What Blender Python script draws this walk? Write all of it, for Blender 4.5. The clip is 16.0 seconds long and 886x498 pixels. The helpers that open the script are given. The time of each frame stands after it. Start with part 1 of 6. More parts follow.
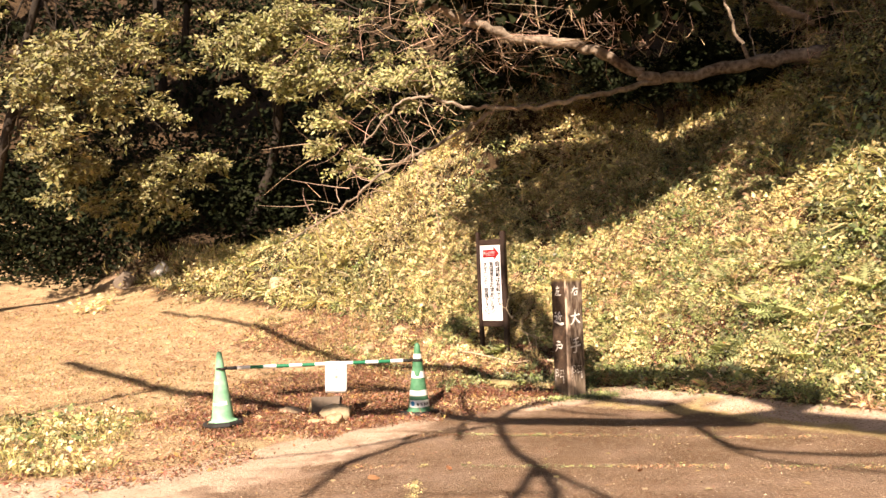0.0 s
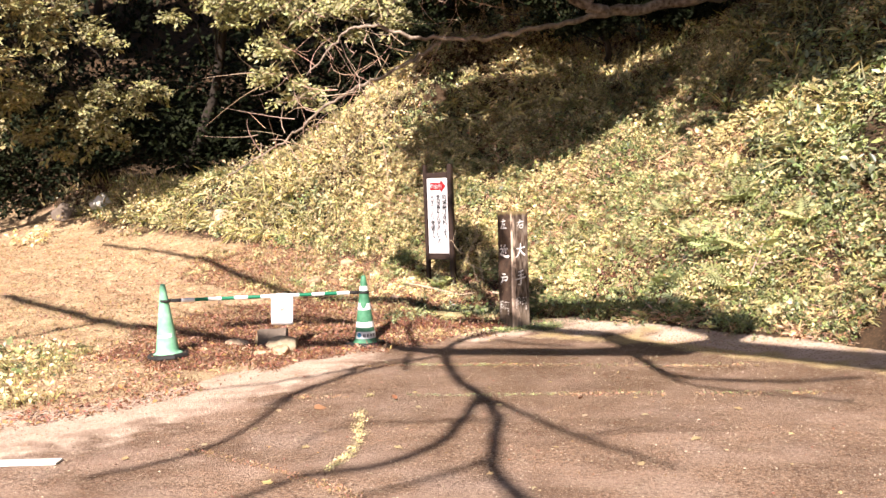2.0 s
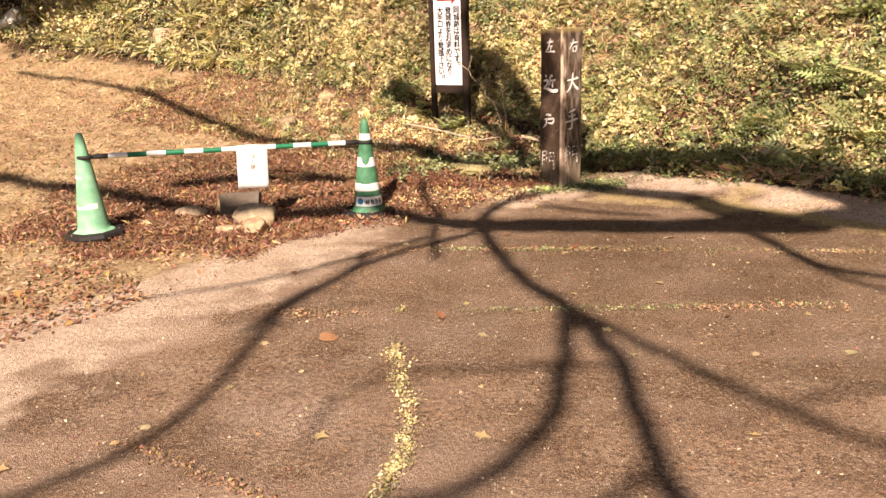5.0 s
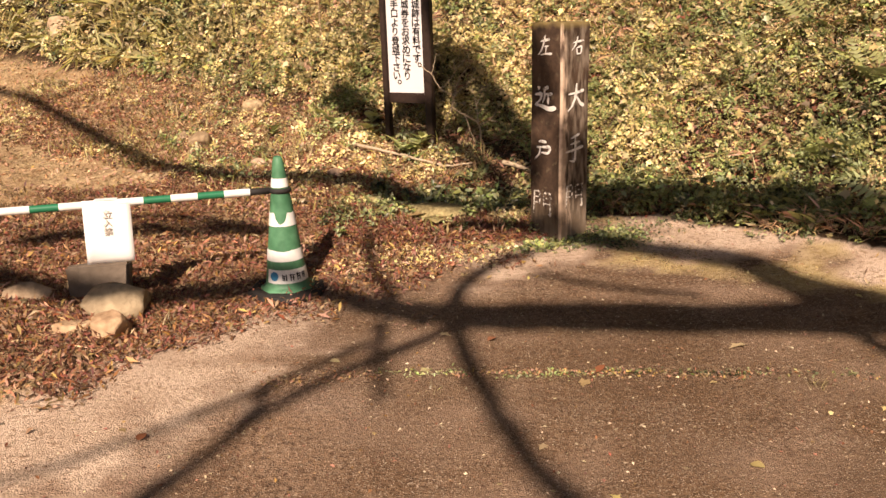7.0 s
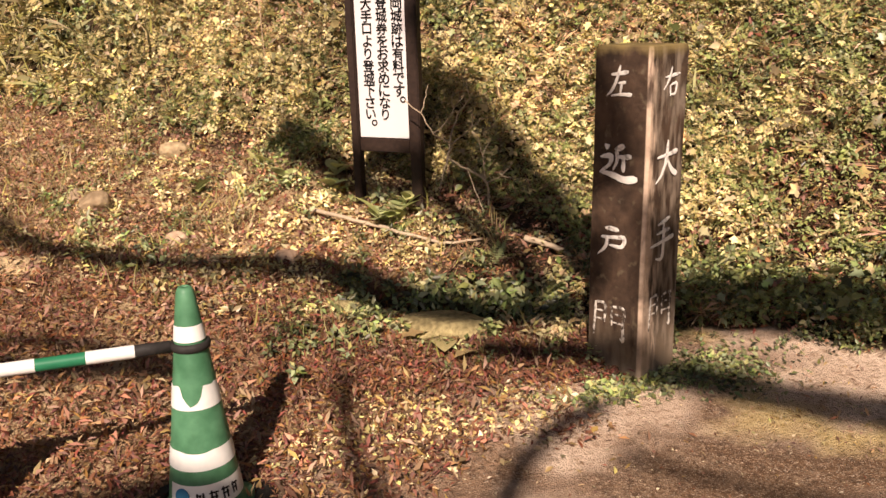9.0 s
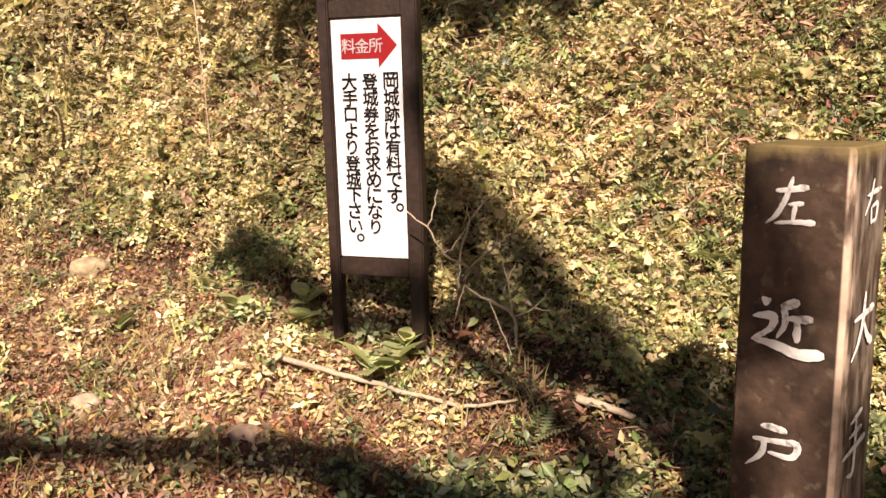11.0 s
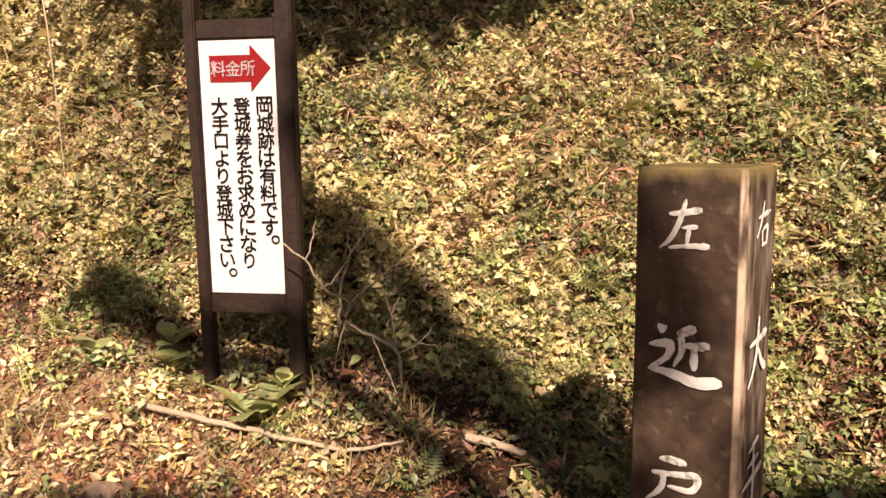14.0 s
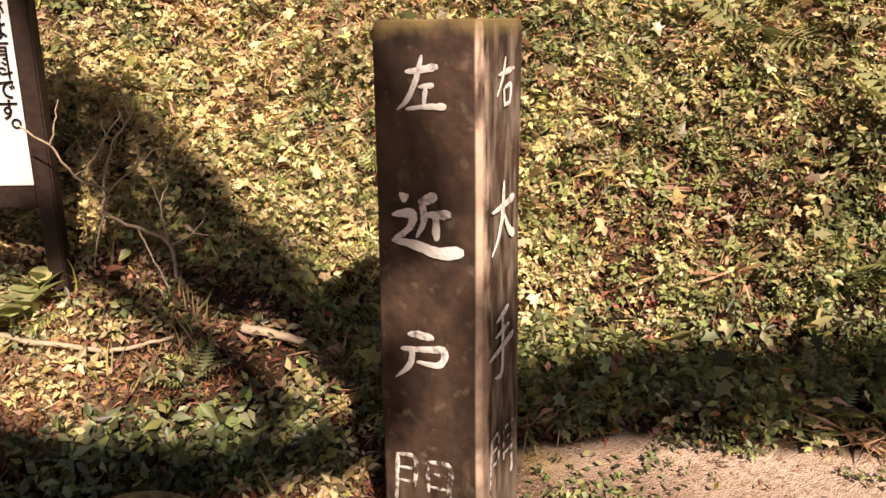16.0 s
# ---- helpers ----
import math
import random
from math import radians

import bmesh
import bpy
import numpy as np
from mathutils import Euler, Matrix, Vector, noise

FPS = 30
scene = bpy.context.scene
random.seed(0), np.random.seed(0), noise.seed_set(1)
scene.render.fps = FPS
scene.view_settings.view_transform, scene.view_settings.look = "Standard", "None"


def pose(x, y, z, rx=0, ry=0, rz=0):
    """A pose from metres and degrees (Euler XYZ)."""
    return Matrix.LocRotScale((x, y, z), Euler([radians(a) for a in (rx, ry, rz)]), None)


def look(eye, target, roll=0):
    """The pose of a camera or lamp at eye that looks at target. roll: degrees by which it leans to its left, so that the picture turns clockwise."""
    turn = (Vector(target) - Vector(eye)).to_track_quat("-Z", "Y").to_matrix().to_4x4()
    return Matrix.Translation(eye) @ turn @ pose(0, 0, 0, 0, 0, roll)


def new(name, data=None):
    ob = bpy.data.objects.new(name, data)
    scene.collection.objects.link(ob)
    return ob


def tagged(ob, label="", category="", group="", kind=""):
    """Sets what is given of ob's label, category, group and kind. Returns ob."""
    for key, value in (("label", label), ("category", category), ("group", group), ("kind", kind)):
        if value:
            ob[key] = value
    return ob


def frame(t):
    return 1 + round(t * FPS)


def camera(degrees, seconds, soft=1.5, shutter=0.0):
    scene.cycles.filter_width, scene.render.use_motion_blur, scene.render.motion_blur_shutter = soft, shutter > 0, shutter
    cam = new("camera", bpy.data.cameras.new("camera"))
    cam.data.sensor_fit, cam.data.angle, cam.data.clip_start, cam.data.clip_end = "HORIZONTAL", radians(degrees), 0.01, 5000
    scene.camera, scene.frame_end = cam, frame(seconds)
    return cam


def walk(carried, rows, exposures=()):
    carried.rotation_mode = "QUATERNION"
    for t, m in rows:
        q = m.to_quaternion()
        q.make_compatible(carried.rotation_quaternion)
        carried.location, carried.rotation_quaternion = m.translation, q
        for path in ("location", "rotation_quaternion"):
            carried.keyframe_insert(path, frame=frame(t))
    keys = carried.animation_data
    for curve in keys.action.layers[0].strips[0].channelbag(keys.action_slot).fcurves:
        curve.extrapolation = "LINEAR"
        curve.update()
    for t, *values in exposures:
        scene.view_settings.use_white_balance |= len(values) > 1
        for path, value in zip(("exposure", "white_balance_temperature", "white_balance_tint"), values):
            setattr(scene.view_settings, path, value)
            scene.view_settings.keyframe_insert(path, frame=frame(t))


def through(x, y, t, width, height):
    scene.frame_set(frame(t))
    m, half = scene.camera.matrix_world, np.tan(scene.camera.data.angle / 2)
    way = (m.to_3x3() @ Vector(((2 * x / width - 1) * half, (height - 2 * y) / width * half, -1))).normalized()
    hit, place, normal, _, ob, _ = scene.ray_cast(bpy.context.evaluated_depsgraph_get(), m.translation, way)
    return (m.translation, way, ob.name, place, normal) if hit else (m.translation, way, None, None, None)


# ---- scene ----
cam = camera(55.1, 16.0)
PATH = [
    (0, (0.549, 0.111, 1.463), (0.434, 2.107, 1.502), -1.9),
    (0.5, (0.564, 0.109, 1.458), (0.501, 2.108, 1.423), -1.9),
    (1, (0.563, 0.109, 1.454), (0.534, 2.107, 1.374), -1.9),
    (1.5, (0.558, 0.094, 1.456), (0.549, 2.092, 1.35), -1.8),
    (2, (0.561, 0.106, 1.454), (0.564, 2.102, 1.333), -1.6),
    (2.5, (0.52, 0.185, 1.433), (0.534, 2.18, 1.297), -1.5),
    (3, (0.337, 0.532, 1.411), (0.371, 2.523, 1.221), -1.2),
    (3.5, (0.208, 0.926, 1.353), (0.259, 2.905, 1.066), -1.2),
    (4, (0.087, 1.407, 1.364), (0.154, 3.368, 0.976), -1.1),
    (4.2, (0.032, 1.6, 1.352), (0.104, 3.553, 0.926), -1.2),
    (6.3, (0.104, 3.675, 1.417), (0.228, 5.592, 0.861), -1.5),
    (6.5, (0.141, 3.874, 1.384), (0.273, 5.79, 0.827), -1.5),
    (7, (0.221, 4.351, 1.402), (0.383, 6.265, 0.844), -1.5),
    (7.5, (0.309, 4.852, 1.431), (0.514, 6.761, 0.871), -1.4),
    (8, (0.25, 5.338, 1.434), (0.489, 7.241, 0.866), -1.4),
    (8.5, (0.195, 5.778, 1.413), (0.457, 7.676, 0.84), -1.3),
    (9, (0.154, 6.215, 1.403), (0.434, 8.122, 0.867), -1.3),
    (9.5, (0.095, 6.616, 1.412), (0.419, 8.541, 0.975), -1.4),
    (10, (0.082, 6.988, 1.42), (0.456, 8.91, 1.016), -1.4),
    (10.2, (0.071, 7.118, 1.423), (0.46, 9.039, 1.023), -1.4),
    (12.3, (0.047, 7.613, 1.393), (0.558, 9.522, 1.088), -0.8),
    (12.5, (0.047, 7.612, 1.391), (0.579, 9.516, 1.09), -0.8),
    (13, (0.041, 7.608, 1.39), (0.63, 9.497, 1.098), -0.7),
    (13.5, (0.051, 7.611, 1.384), (0.693, 9.484, 1.098), -0.7),
    (14, (0.079, 7.608, 1.375), (0.788, 9.456, 1.089), -0.7),
    (14.5, (0.125, 7.611, 1.359), (0.95, 9.408, 1.064), -0.7),
    (15, (0.186, 7.613, 1.324), (1.123, 9.348, 0.99), -0.8),
    (15.5, (0.271, 7.623, 1.293), (1.262, 9.307, 0.865), -0.8),
    (16, (0.365, 7.633, 1.283), (1.365, 9.283, 0.758), -0.7),
]
walk(cam, [(t, look(eye, target, roll)) for t, eye, target, roll in PATH],
     exposures=[(0, 1.45, 6800, 18), (0.5, 1.25, 6900, 21), (1, 1.48, 6200, 18), (2, 1.52, 5750, 18), (3, 1.55, 5650, 20), (3.5, 1.16, 6150, 18), (4.2, 1.08, 6400, 18), (6.3, 0.81, 7000, 22), (7.2, 0.63, 7000, 22), (8.2, 0.64, 6900, 22), (9, 0.56, 6700, 22), (10.2, 0.85, 6400, 20), (12.3, 0.78, 6600, 22), (14.5, 0.66, 6800, 23), (16, 0.69, 6700, 24)])

# ---- light: low warm sun behind the walker, thin sky ----
SUN = Vector((-0.218, -0.752, 0.622)).normalized()
world = bpy.data.worlds.new("sky")
scene.world = world
world.use_nodes = True
sky = world.node_tree.nodes.new("ShaderNodeTexSky")
sky.sky_type, sky.sun_disc = "NISHITA", False
sky.sun_elevation, sky.sun_rotation = math.asin(SUN.z), math.atan2(SUN.x, SUN.y)
world.node_tree.nodes["Background"].inputs["Strength"].default_value = 0.036
world.node_tree.links.new(sky.outputs[0], world.node_tree.nodes["Background"].inputs["Color"])
sun = new("sun", bpy.data.lights.new("sun", "SUN"))
sun.data.energy, sun.data.angle, sun.data.color = 5.0, radians(0.53), (1.0, 0.88, 0.72)
sun.matrix_world = look(SUN * 40, (0, 0, 0))

# ---- materials ----
def material(name, base, rough=0.8, bump=0.0, scale=20.0, spread=0.25, second=None, island=0.0, obj=0.0, through=0.0, metal=0.0, coord="Object"):
    """A surface: a colour with noise at two scales, fine relief, and a change of tone from piece to piece."""
    m = bpy.data.materials.new(name)
    m.use_nodes = True
    nt = m.node_tree
    nodes, links = nt.nodes, nt.links
    bsdf = nodes["Principled BSDF"]
    bsdf.inputs["Roughness"].default_value = rough
    bsdf.inputs["Metallic"].default_value = metal
    bsdf.inputs["Specular IOR Level"].default_value = 0.3
    tc = nodes.new("ShaderNodeTexCoord")
    big = nodes.new("ShaderNodeTexNoise")
    big.inputs["Scale"].default_value, big.inputs["Detail"].default_value = scale * 0.15, 4
    fine = nodes.new("ShaderNodeTexNoise")
    fine.inputs["Scale"].default_value, fine.inputs["Detail"].default_value = scale, 6
    for n in (big, fine):
        links.new(tc.outputs[coord], n.inputs["Vector"])
    add = nodes.new("ShaderNodeMath")
    add.operation = "ADD"
    links.new(big.outputs["Fac"], add.inputs[0])
    links.new(fine.outputs["Fac"], add.inputs[1])
    ramp = nodes.new("ShaderNodeMapRange")
    ramp.inputs["From Min"].default_value, ramp.inputs["From Max"].default_value = 0.65, 1.35
    links.new(add.outputs[0], ramp.inputs["Value"])
    mix = nodes.new("ShaderNodeMix")
    mix.data_type = "RGBA"
    dark = [c * (1 - spread) for c in base]
    light = list(second) if second else [min(0.9, c * (1 + spread)) for c in base]
    mix.inputs["A"].default_value, mix.inputs["B"].default_value = (*dark, 1), (*light, 1)
    links.new(ramp.outputs[0], mix.inputs["Factor"])
    colour = mix.outputs["Result"]
    for amount, kind, socket in ((island, "ShaderNodeNewGeometry", "Random Per Island"), (obj, "ShaderNodeObjectInfo", "Random")):
        if amount:
            src = nodes.new(kind)
            hsv = nodes.new("ShaderNodeHueSaturation")
            for k, (lo, hi) in (("Value", (1 - amount, 1 + amount)), ("Hue", (0.5 - 0.06 * amount, 0.5 + 0.05 * amount)), ("Saturation", (1.1, 1 - 0.4 * amount))):
                r = nodes.new("ShaderNodeMapRange")
                r.inputs["To Min"].default_value, r.inputs["To Max"].default_value = lo, hi
                w = nodes.new("ShaderNodeMath")
                w.operation = "FRACT"
                mul = nodes.new("ShaderNodeMath")
                mul.operation = "MULTIPLY"
                mul.inputs[1].default_value = {"Value": 1.0, "Hue": 7.3, "Saturation": 13.7}[k]
                links.new(src.outputs[socket], mul.inputs[0])
                links.new(mul.outputs[0], w.inputs[0])
                links.new(w.outputs[0], r.inputs["Value"])
                links.new(r.outputs[0], hsv.inputs[k])
            links.new(colour, hsv.inputs["Color"])
            colour = hsv.outputs["Color"]
    links.new(colour, bsdf.inputs["Base Color"])
    if bump:
        b = nodes.new("ShaderNodeBump")
        b.inputs["Strength"].default_value, b.inputs["Distance"].default_value = bump, 0.02
        links.new(fine.outputs["Fac"], b.inputs["Height"])
        links.new(b.outputs[0], bsdf.inputs["Normal"])
    if through:
        tl = nodes.new("ShaderNodeBsdfTranslucent")
        links.new(colour, tl.inputs["Color"])
        ms = nodes.new("ShaderNodeMixShader")
        ms.inputs[0].default_value = through
        links.new(bsdf.outputs[0], ms.inputs[1])
        links.new(tl.outputs[0], ms.inputs[2])
        links.new(ms.outputs[0], nodes["Material Output"].inputs["Surface"])
    return m


def ground_material():
    """Worn brown asphalt, pale dirt, leaf-strewn path and dark soil, by the masks kept on the mesh."""
    m = bpy.data.materials.new("ground")
    m.use_nodes = True
    nt = m.node_tree
    nodes, links = nt.nodes, nt.links
    bsdf = nodes["Principled BSDF"]
    bsdf.inputs["Roughness"].default_value = 0.9
    bsdf.inputs["Specular IOR Level"].default_value = 0.2
    tc = nodes.new("ShaderNodeTexCoord")

    def noise_at(scale, detail=5):
        n = nodes.new("ShaderNodeTexNoise")
        n.inputs["Scale"].default_value, n.inputs["Detail"].default_value = scale, detail
        links.new(tc.outputs["Object"], n.inputs["Vector"])
        return n.outputs["Fac"]

    def blend(fac, a, b):
        x = nodes.new("ShaderNodeMix")
        x.data_type = "RGBA"
        for s, v in (("A", a), ("B", b)):
            if isinstance(v, tuple):
                x.inputs[s].default_value = (*v, 1)
            else:
                links.new(v, x.inputs[s])
        links.new(fac, x.inputs["Factor"])
        return x.outputs["Result"]

    def ramp(v, lo, hi, a=0.0, b=1.0):
        r = nodes.new("ShaderNodeMapRange")
        r.inputs["From Min"].default_value, r.inputs["From Max"].default_value = lo, hi
        r.inputs["To Min"].default_value, r.inputs["To Max"].default_value = a, b
        links.new(v, r.inputs["Value"])
        return r.outputs[0]

    big, mid, fine, grit = noise_at(0.9), noise_at(5), noise_at(40), noise_at(190, 2)
    road = blend(ramp(big, 0.42, 0.58), (0.175, 0.098, 0.053), (0.34, 0.207, 0.124))
    road = blend(ramp(mid, 0.48, 0.72), road, (0.36, 0.245, 0.16))
    road = blend(ramp(noise_at(13, 4), 0.56, 0.66, 0, 0.7), road, (0.125, 0.066, 0.036))
    road = blend(ramp(noise_at(75, 3), 0.53, 0.60, 0, 0.85), road, (0.44, 0.29, 0.185))
    road = blend(ramp(noise_at(48, 4), 0.55, 0.62, 0, 0.85), road, (0.10, 0.052, 0.028))
    road = blend(ramp(noise_at(2.0, 7), 0.50, 0.60, 0, 0.5), road, (0.15, 0.085, 0.048))
    road = blend(ramp(noise_at(1.3, 7), 0.52, 0.66, 0, 0.55), road, (0.46, 0.33, 0.245))
    road = blend(ramp(grit, 0.58, 0.68), road, (0.58, 0.46, 0.34))
    road = blend(ramp(fine, 0.55, 0.35, 0, 0.55), road, (0.095, 0.06, 0.04))
    wear = nodes.new("ShaderNodeTexNoise")
    wear.inputs["Scale"].default_value, wear.inputs["Detail"].default_value = 1.6, 6
    along = nodes.new("ShaderNodeMapping")
    along.inputs["Scale"].default_value = (0.8, 1.25, 1.0)
    links.new(tc.outputs["Object"], along.inputs[0])
    links.new(along.outputs[0], wear.inputs["Vector"])
    road = blend(ramp(wear.outputs["Fac"], 0.48, 0.70, 0, 0.6), road, (0.50, 0.345, 0.245))
    # darker brown mixed into one stretch of the road, by its own mask
    dark_road = nodes.new("ShaderNodeAttribute")
    dark_road.attribute_name = "dark_road"
    dark_mix = nodes.new("ShaderNodeMath")
    dark_mix.operation = "MULTIPLY"
    links.new(dark_road.outputs["Fac"], dark_mix.inputs[0])
    links.new(ramp(noise_at(2.3, 6), 0.30, 0.55, 0.35, 0.8), dark_mix.inputs[1])
    road = blend(dark_mix.outputs[0], road, blend(ramp(grit, 0.60, 0.67), blend(ramp(noise_at(85, 3), 0.42, 0.6), (0.085, 0.046, 0.022), (0.19, 0.11, 0.055)), (0.62, 0.50, 0.36)))
    dirt = blend(ramp(mid, 0.3, 0.7), (0.54, 0.385, 0.27), (0.72, 0.55, 0.41))
    dirt = blend(ramp(fine, 0.5, 0.7), dirt, (0.36, 0.23, 0.145))
    path = blend(ramp(mid, 0.35, 0.7), (0.43, 0.285, 0.155), (0.62, 0.465, 0.265))
    path = blend(ramp(noise_at(2.2, 6), 0.50, 0.62, 0, 0.4), path, (0.33, 0.20, 0.095))
    path = blend(ramp(noise_at(14, 5), 0.54, 0.64, 0, 0.45), path, (0.20, 0.13, 0.05))
    path = blend(ramp(fine, 0.5, 0.68), path, (0.24, 0.135, 0.065))
    soil = blend(ramp(mid, 0.3, 0.7), (0.030, 0.020, 0.011), (0.085, 0.052, 0.026))
    soil = blend(ramp(fine, 0.5, 0.7), soil, (0.115, 0.065, 0.032))
    moss = blend(ramp(fine, 0.3, 0.7), (0.42, 0.29, 0.11), (0.60, 0.46, 0.24))
    colour = road
    for key, c in (("moss", moss), ("dirt", dirt), ("path", path), ("soil", soil)):
        at = nodes.new("ShaderNodeAttribute")
        at.attribute_name = key
        soft = nodes.new("ShaderNodeMath")
        soft.operation = "ADD"
        links.new(at.outputs["Fac"], soft.inputs[0])
        links.new(ramp(mid, 0.3, 0.7, -0.25, 0.25), soft.inputs[1])
        colour = blend(ramp(soft.outputs[0], 0.3, 0.7), colour, c)
    links.new(colour, bsdf.inputs["Base Color"])
    b = nodes.new("ShaderNodeBump")
    b.inputs["Strength"].default_value, b.inputs["Distance"].default_value = 1.0, 0.014
    h = nodes.new("ShaderNodeMath")
    links.new(fine, h.inputs[0])
    links.new(grit, h.inputs[1])
    links.new(h.outputs[0], b.inputs["Height"])
    links.new(b.outputs[0], bsdf.inputs["Normal"])
    return m


def post_material():
    """Dark weathered post with a bare worn strip along its front corner."""
    m = material("weathered_post", (0.028, 0.017, 0.011), 0.7, 0.35, 22, 0.4, second=(0.104, 0.062, 0.039))
    nt = m.node_tree
    nodes, links = nt.nodes, nt.links
    bsdf = nodes["Principled BSDF"]
    tc = nodes.new("ShaderNodeTexCoord")
    sep = nodes.new("ShaderNodeSeparateXYZ")
    links.new(tc.outputs["Object"], sep.inputs[0])
    stretch = nodes.new("ShaderNodeMapping")
    stretch.inputs["Scale"].default_value = (1, 1, 0.22)
    links.new(tc.outputs["Object"], stretch.inputs[0])
    grain = nodes.new("ShaderNodeTexNoise")
    grain.inputs["Scale"].default_value, grain.inputs["Detail"].default_value = 34, 7
    links.new(stretch.outputs[0], grain.inputs["Vector"])

    def math_node(op, a, b):
        n = nodes.new("ShaderNodeMath")
        n.operation = op
        for i, v in enumerate((a, b)):
            if isinstance(v, (int, float)):
                n.inputs[i].default_value = v
            else:
                links.new(v, n.inputs[i])
        return n.outputs[0]

    # width of the bare strip grows downwards
    width = math_node("SUBTRACT", 0.080, math_node("MULTIPLY", sep.outputs["Z"], 0.048))
    off = math_node("ADD", sep.outputs["X"], 0.112)
    edge = math_node("SUBTRACT", width, off)
    edge = math_node("ADD", edge, math_node("MULTIPLY", math_node("SUBTRACT", grain.outputs["Fac"], 0.5), 0.17))
    strip = nodes.new("ShaderNodeMapRange")
    strip.inputs["From Min"].default_value, strip.inputs["From Max"].default_value = -0.010, 0.022
    links.new(edge, strip.inputs["Value"])
    front = nodes.new("ShaderNodeMapRange")
    front.inputs["From Min"].default_value, front.inputs["From Max"].default_value = -0.108, -0.113
    links.new(sep.outputs["Y"], front.inputs["Value"])
    fac = math_node("MULTIPLY", strip.outputs[0], front.outputs[0])
    worn = nodes.new("ShaderNodeTexNoise")
    worn.inputs["Scale"].default_value, worn.inputs["Detail"].default_value = 11, 6
    links.new(tc.outputs["Object"], worn.inputs["Vector"])
    patch = nodes.new("ShaderNodeMapRange")
    patch.inputs["From Min"].default_value, patch.inputs["From Max"].default_value = 0.34, 0.60
    patch.inputs["To Min"].default_value = 0.25
    links.new(worn.outputs["Fac"], patch.inputs["Value"])
    fac = math_node("MULTIPLY", fac, patch.outputs[0])
    # grey bloom and bare patches on the right-hand face
    greyf = nodes.new("ShaderNodeMapRange")
    greyf.inputs["From Min"].default_value, greyf.inputs["From Max"].default_value = 0.42, 0.62
    links.new(grain.outputs["Fac"], greyf.inputs["Value"])
    grey = math_node("MULTIPLY", math_node("MULTIPLY", greyf.outputs[0], front.outputs[0]), 0.75)
    old = bsdf.inputs["Base Color"].links[0].from_socket
    m1 = nodes.new("ShaderNodeMix")
    m1.data_type = "RGBA"
    links.new(grey, m1.inputs["Factor"])
    links.new(old, m1.inputs["A"])
    m1.inputs["B"].default_value = (0.27, 0.21, 0.155, 1)
    m2 = nodes.new("ShaderNodeMix")
    m2.data_type = "RGBA"
    links.new(fac, m2.inputs["Factor"])
    links.new(m1.outputs["Result"], m2.inputs["A"])
    m2.inputs["B"].default_value = (0.58, 0.42, 0.30, 1)
    blot = nodes.new("ShaderNodeTexNoise")
    blot.inputs["Scale"].default_value, blot.inputs["Detail"].default_value = 26, 4
    links.new(tc.outputs["Object"], blot.inputs["Vector"])
    spots = nodes.new("ShaderNodeMapRange")
    spots.inputs["From Min"].default_value, spots.inputs["From Max"].default_value, spots.inputs["To Max"].default_value = 0.60, 0.72, 0.55
    links.new(blot.outputs["Fac"], spots.inputs["Value"])
    top = nodes.new("ShaderNodeMapRange")
    top.inputs["From Min"].default_value, top.inputs["From Max"].default_value, top.inputs["To Max"].default_value = 1.26, 1.30, 0.85
    links.new(math_node("ADD", sep.outputs["Z"], math_node("MULTIPLY", math_node("SUBTRACT", worn.outputs["Fac"], 0.5), 0.10)), top.inputs["Value"])
    mixed = m2.outputs["Result"]
    low = nodes.new("ShaderNodeMapRange")
    low.inputs["From Min"].default_value, low.inputs["From Max"].default_value, low.inputs["To Max"].default_value = 0.30, 0.08, 0.6
    links.new(math_node("ADD", sep.outputs["Z"], math_node("MULTIPLY", math_node("SUBTRACT", grain.outputs["Fac"], 0.5), 0.5)), low.inputs["Value"])
    for f, c in ((low.outputs[0], (0.26, 0.195, 0.13, 1)), (spots.outputs[0], (0.17, 0.135, 0.085, 1)), (top.outputs[0], (0.22, 0.16, 0.06, 1))):
        mx = nodes.new("ShaderNodeMix")
        mx.data_type = "RGBA"
        links.new(f, mx.inputs["Factor"])
        links.new(mixed, mx.inputs["A"])
        mx.inputs["B"].default_value = c
        mixed = mx.outputs["Result"]
    links.new(mixed, bsdf.inputs["Base Color"])
    return m


def sharpen(m, lo, hi):
    """Narrows the change between a material's two colours."""
    for n in m.node_tree.nodes:
        if n.type == "MAP_RANGE":
            n.inputs["From Min"].default_value, n.inputs["From Max"].default_value = lo, hi
    return m


def clumpy(m, lo=0.84, hi=1.16):
    """Stronger change of tone from clump to clump."""
    for n in m.node_tree.nodes:
        if n.type == "MAP_RANGE" and abs(n.inputs["From Min"].default_value - 0.65) < 0.01:
            n.inputs["From Min"].default_value, n.inputs["From Max"].default_value = lo, hi
    return m


GROUND = ground_material()
POST = post_material()
CHARACTER = material("chipped_white_lettering", (0.10, 0.075, 0.055), 0.75, 0.3, 42, 0.2, second=(0.78, 0.73, 0.66))
sharpen(CHARACTER, 0.72, 0.92)
FADED_CHARACTER = material("flaking_white_lettering", (0.09, 0.065, 0.048), 0.75, 0.3, 55, 0.2, second=(0.66, 0.60, 0.52))
sharpen(FADED_CHARACTER, 0.90, 1.06)
PAINT_WHITE = material("worn_white_paint", (0.74, 0.70, 0.64), 0.7, 0.2, 60, 0.25)
FRAME_WOOD = material("dark_stained_wood", (0.019, 0.010, 0.007), 0.6, 0.12, 45, 0.4, second=(0.042, 0.023, 0.015))
BOARD = material("white_sign_board", (0.69, 0.645, 0.625), 0.45, 0.0, 8, 0.05)
INK = material("black_print", (0.012, 0.011, 0.011), 0.5, 0.0, 30, 0.2)
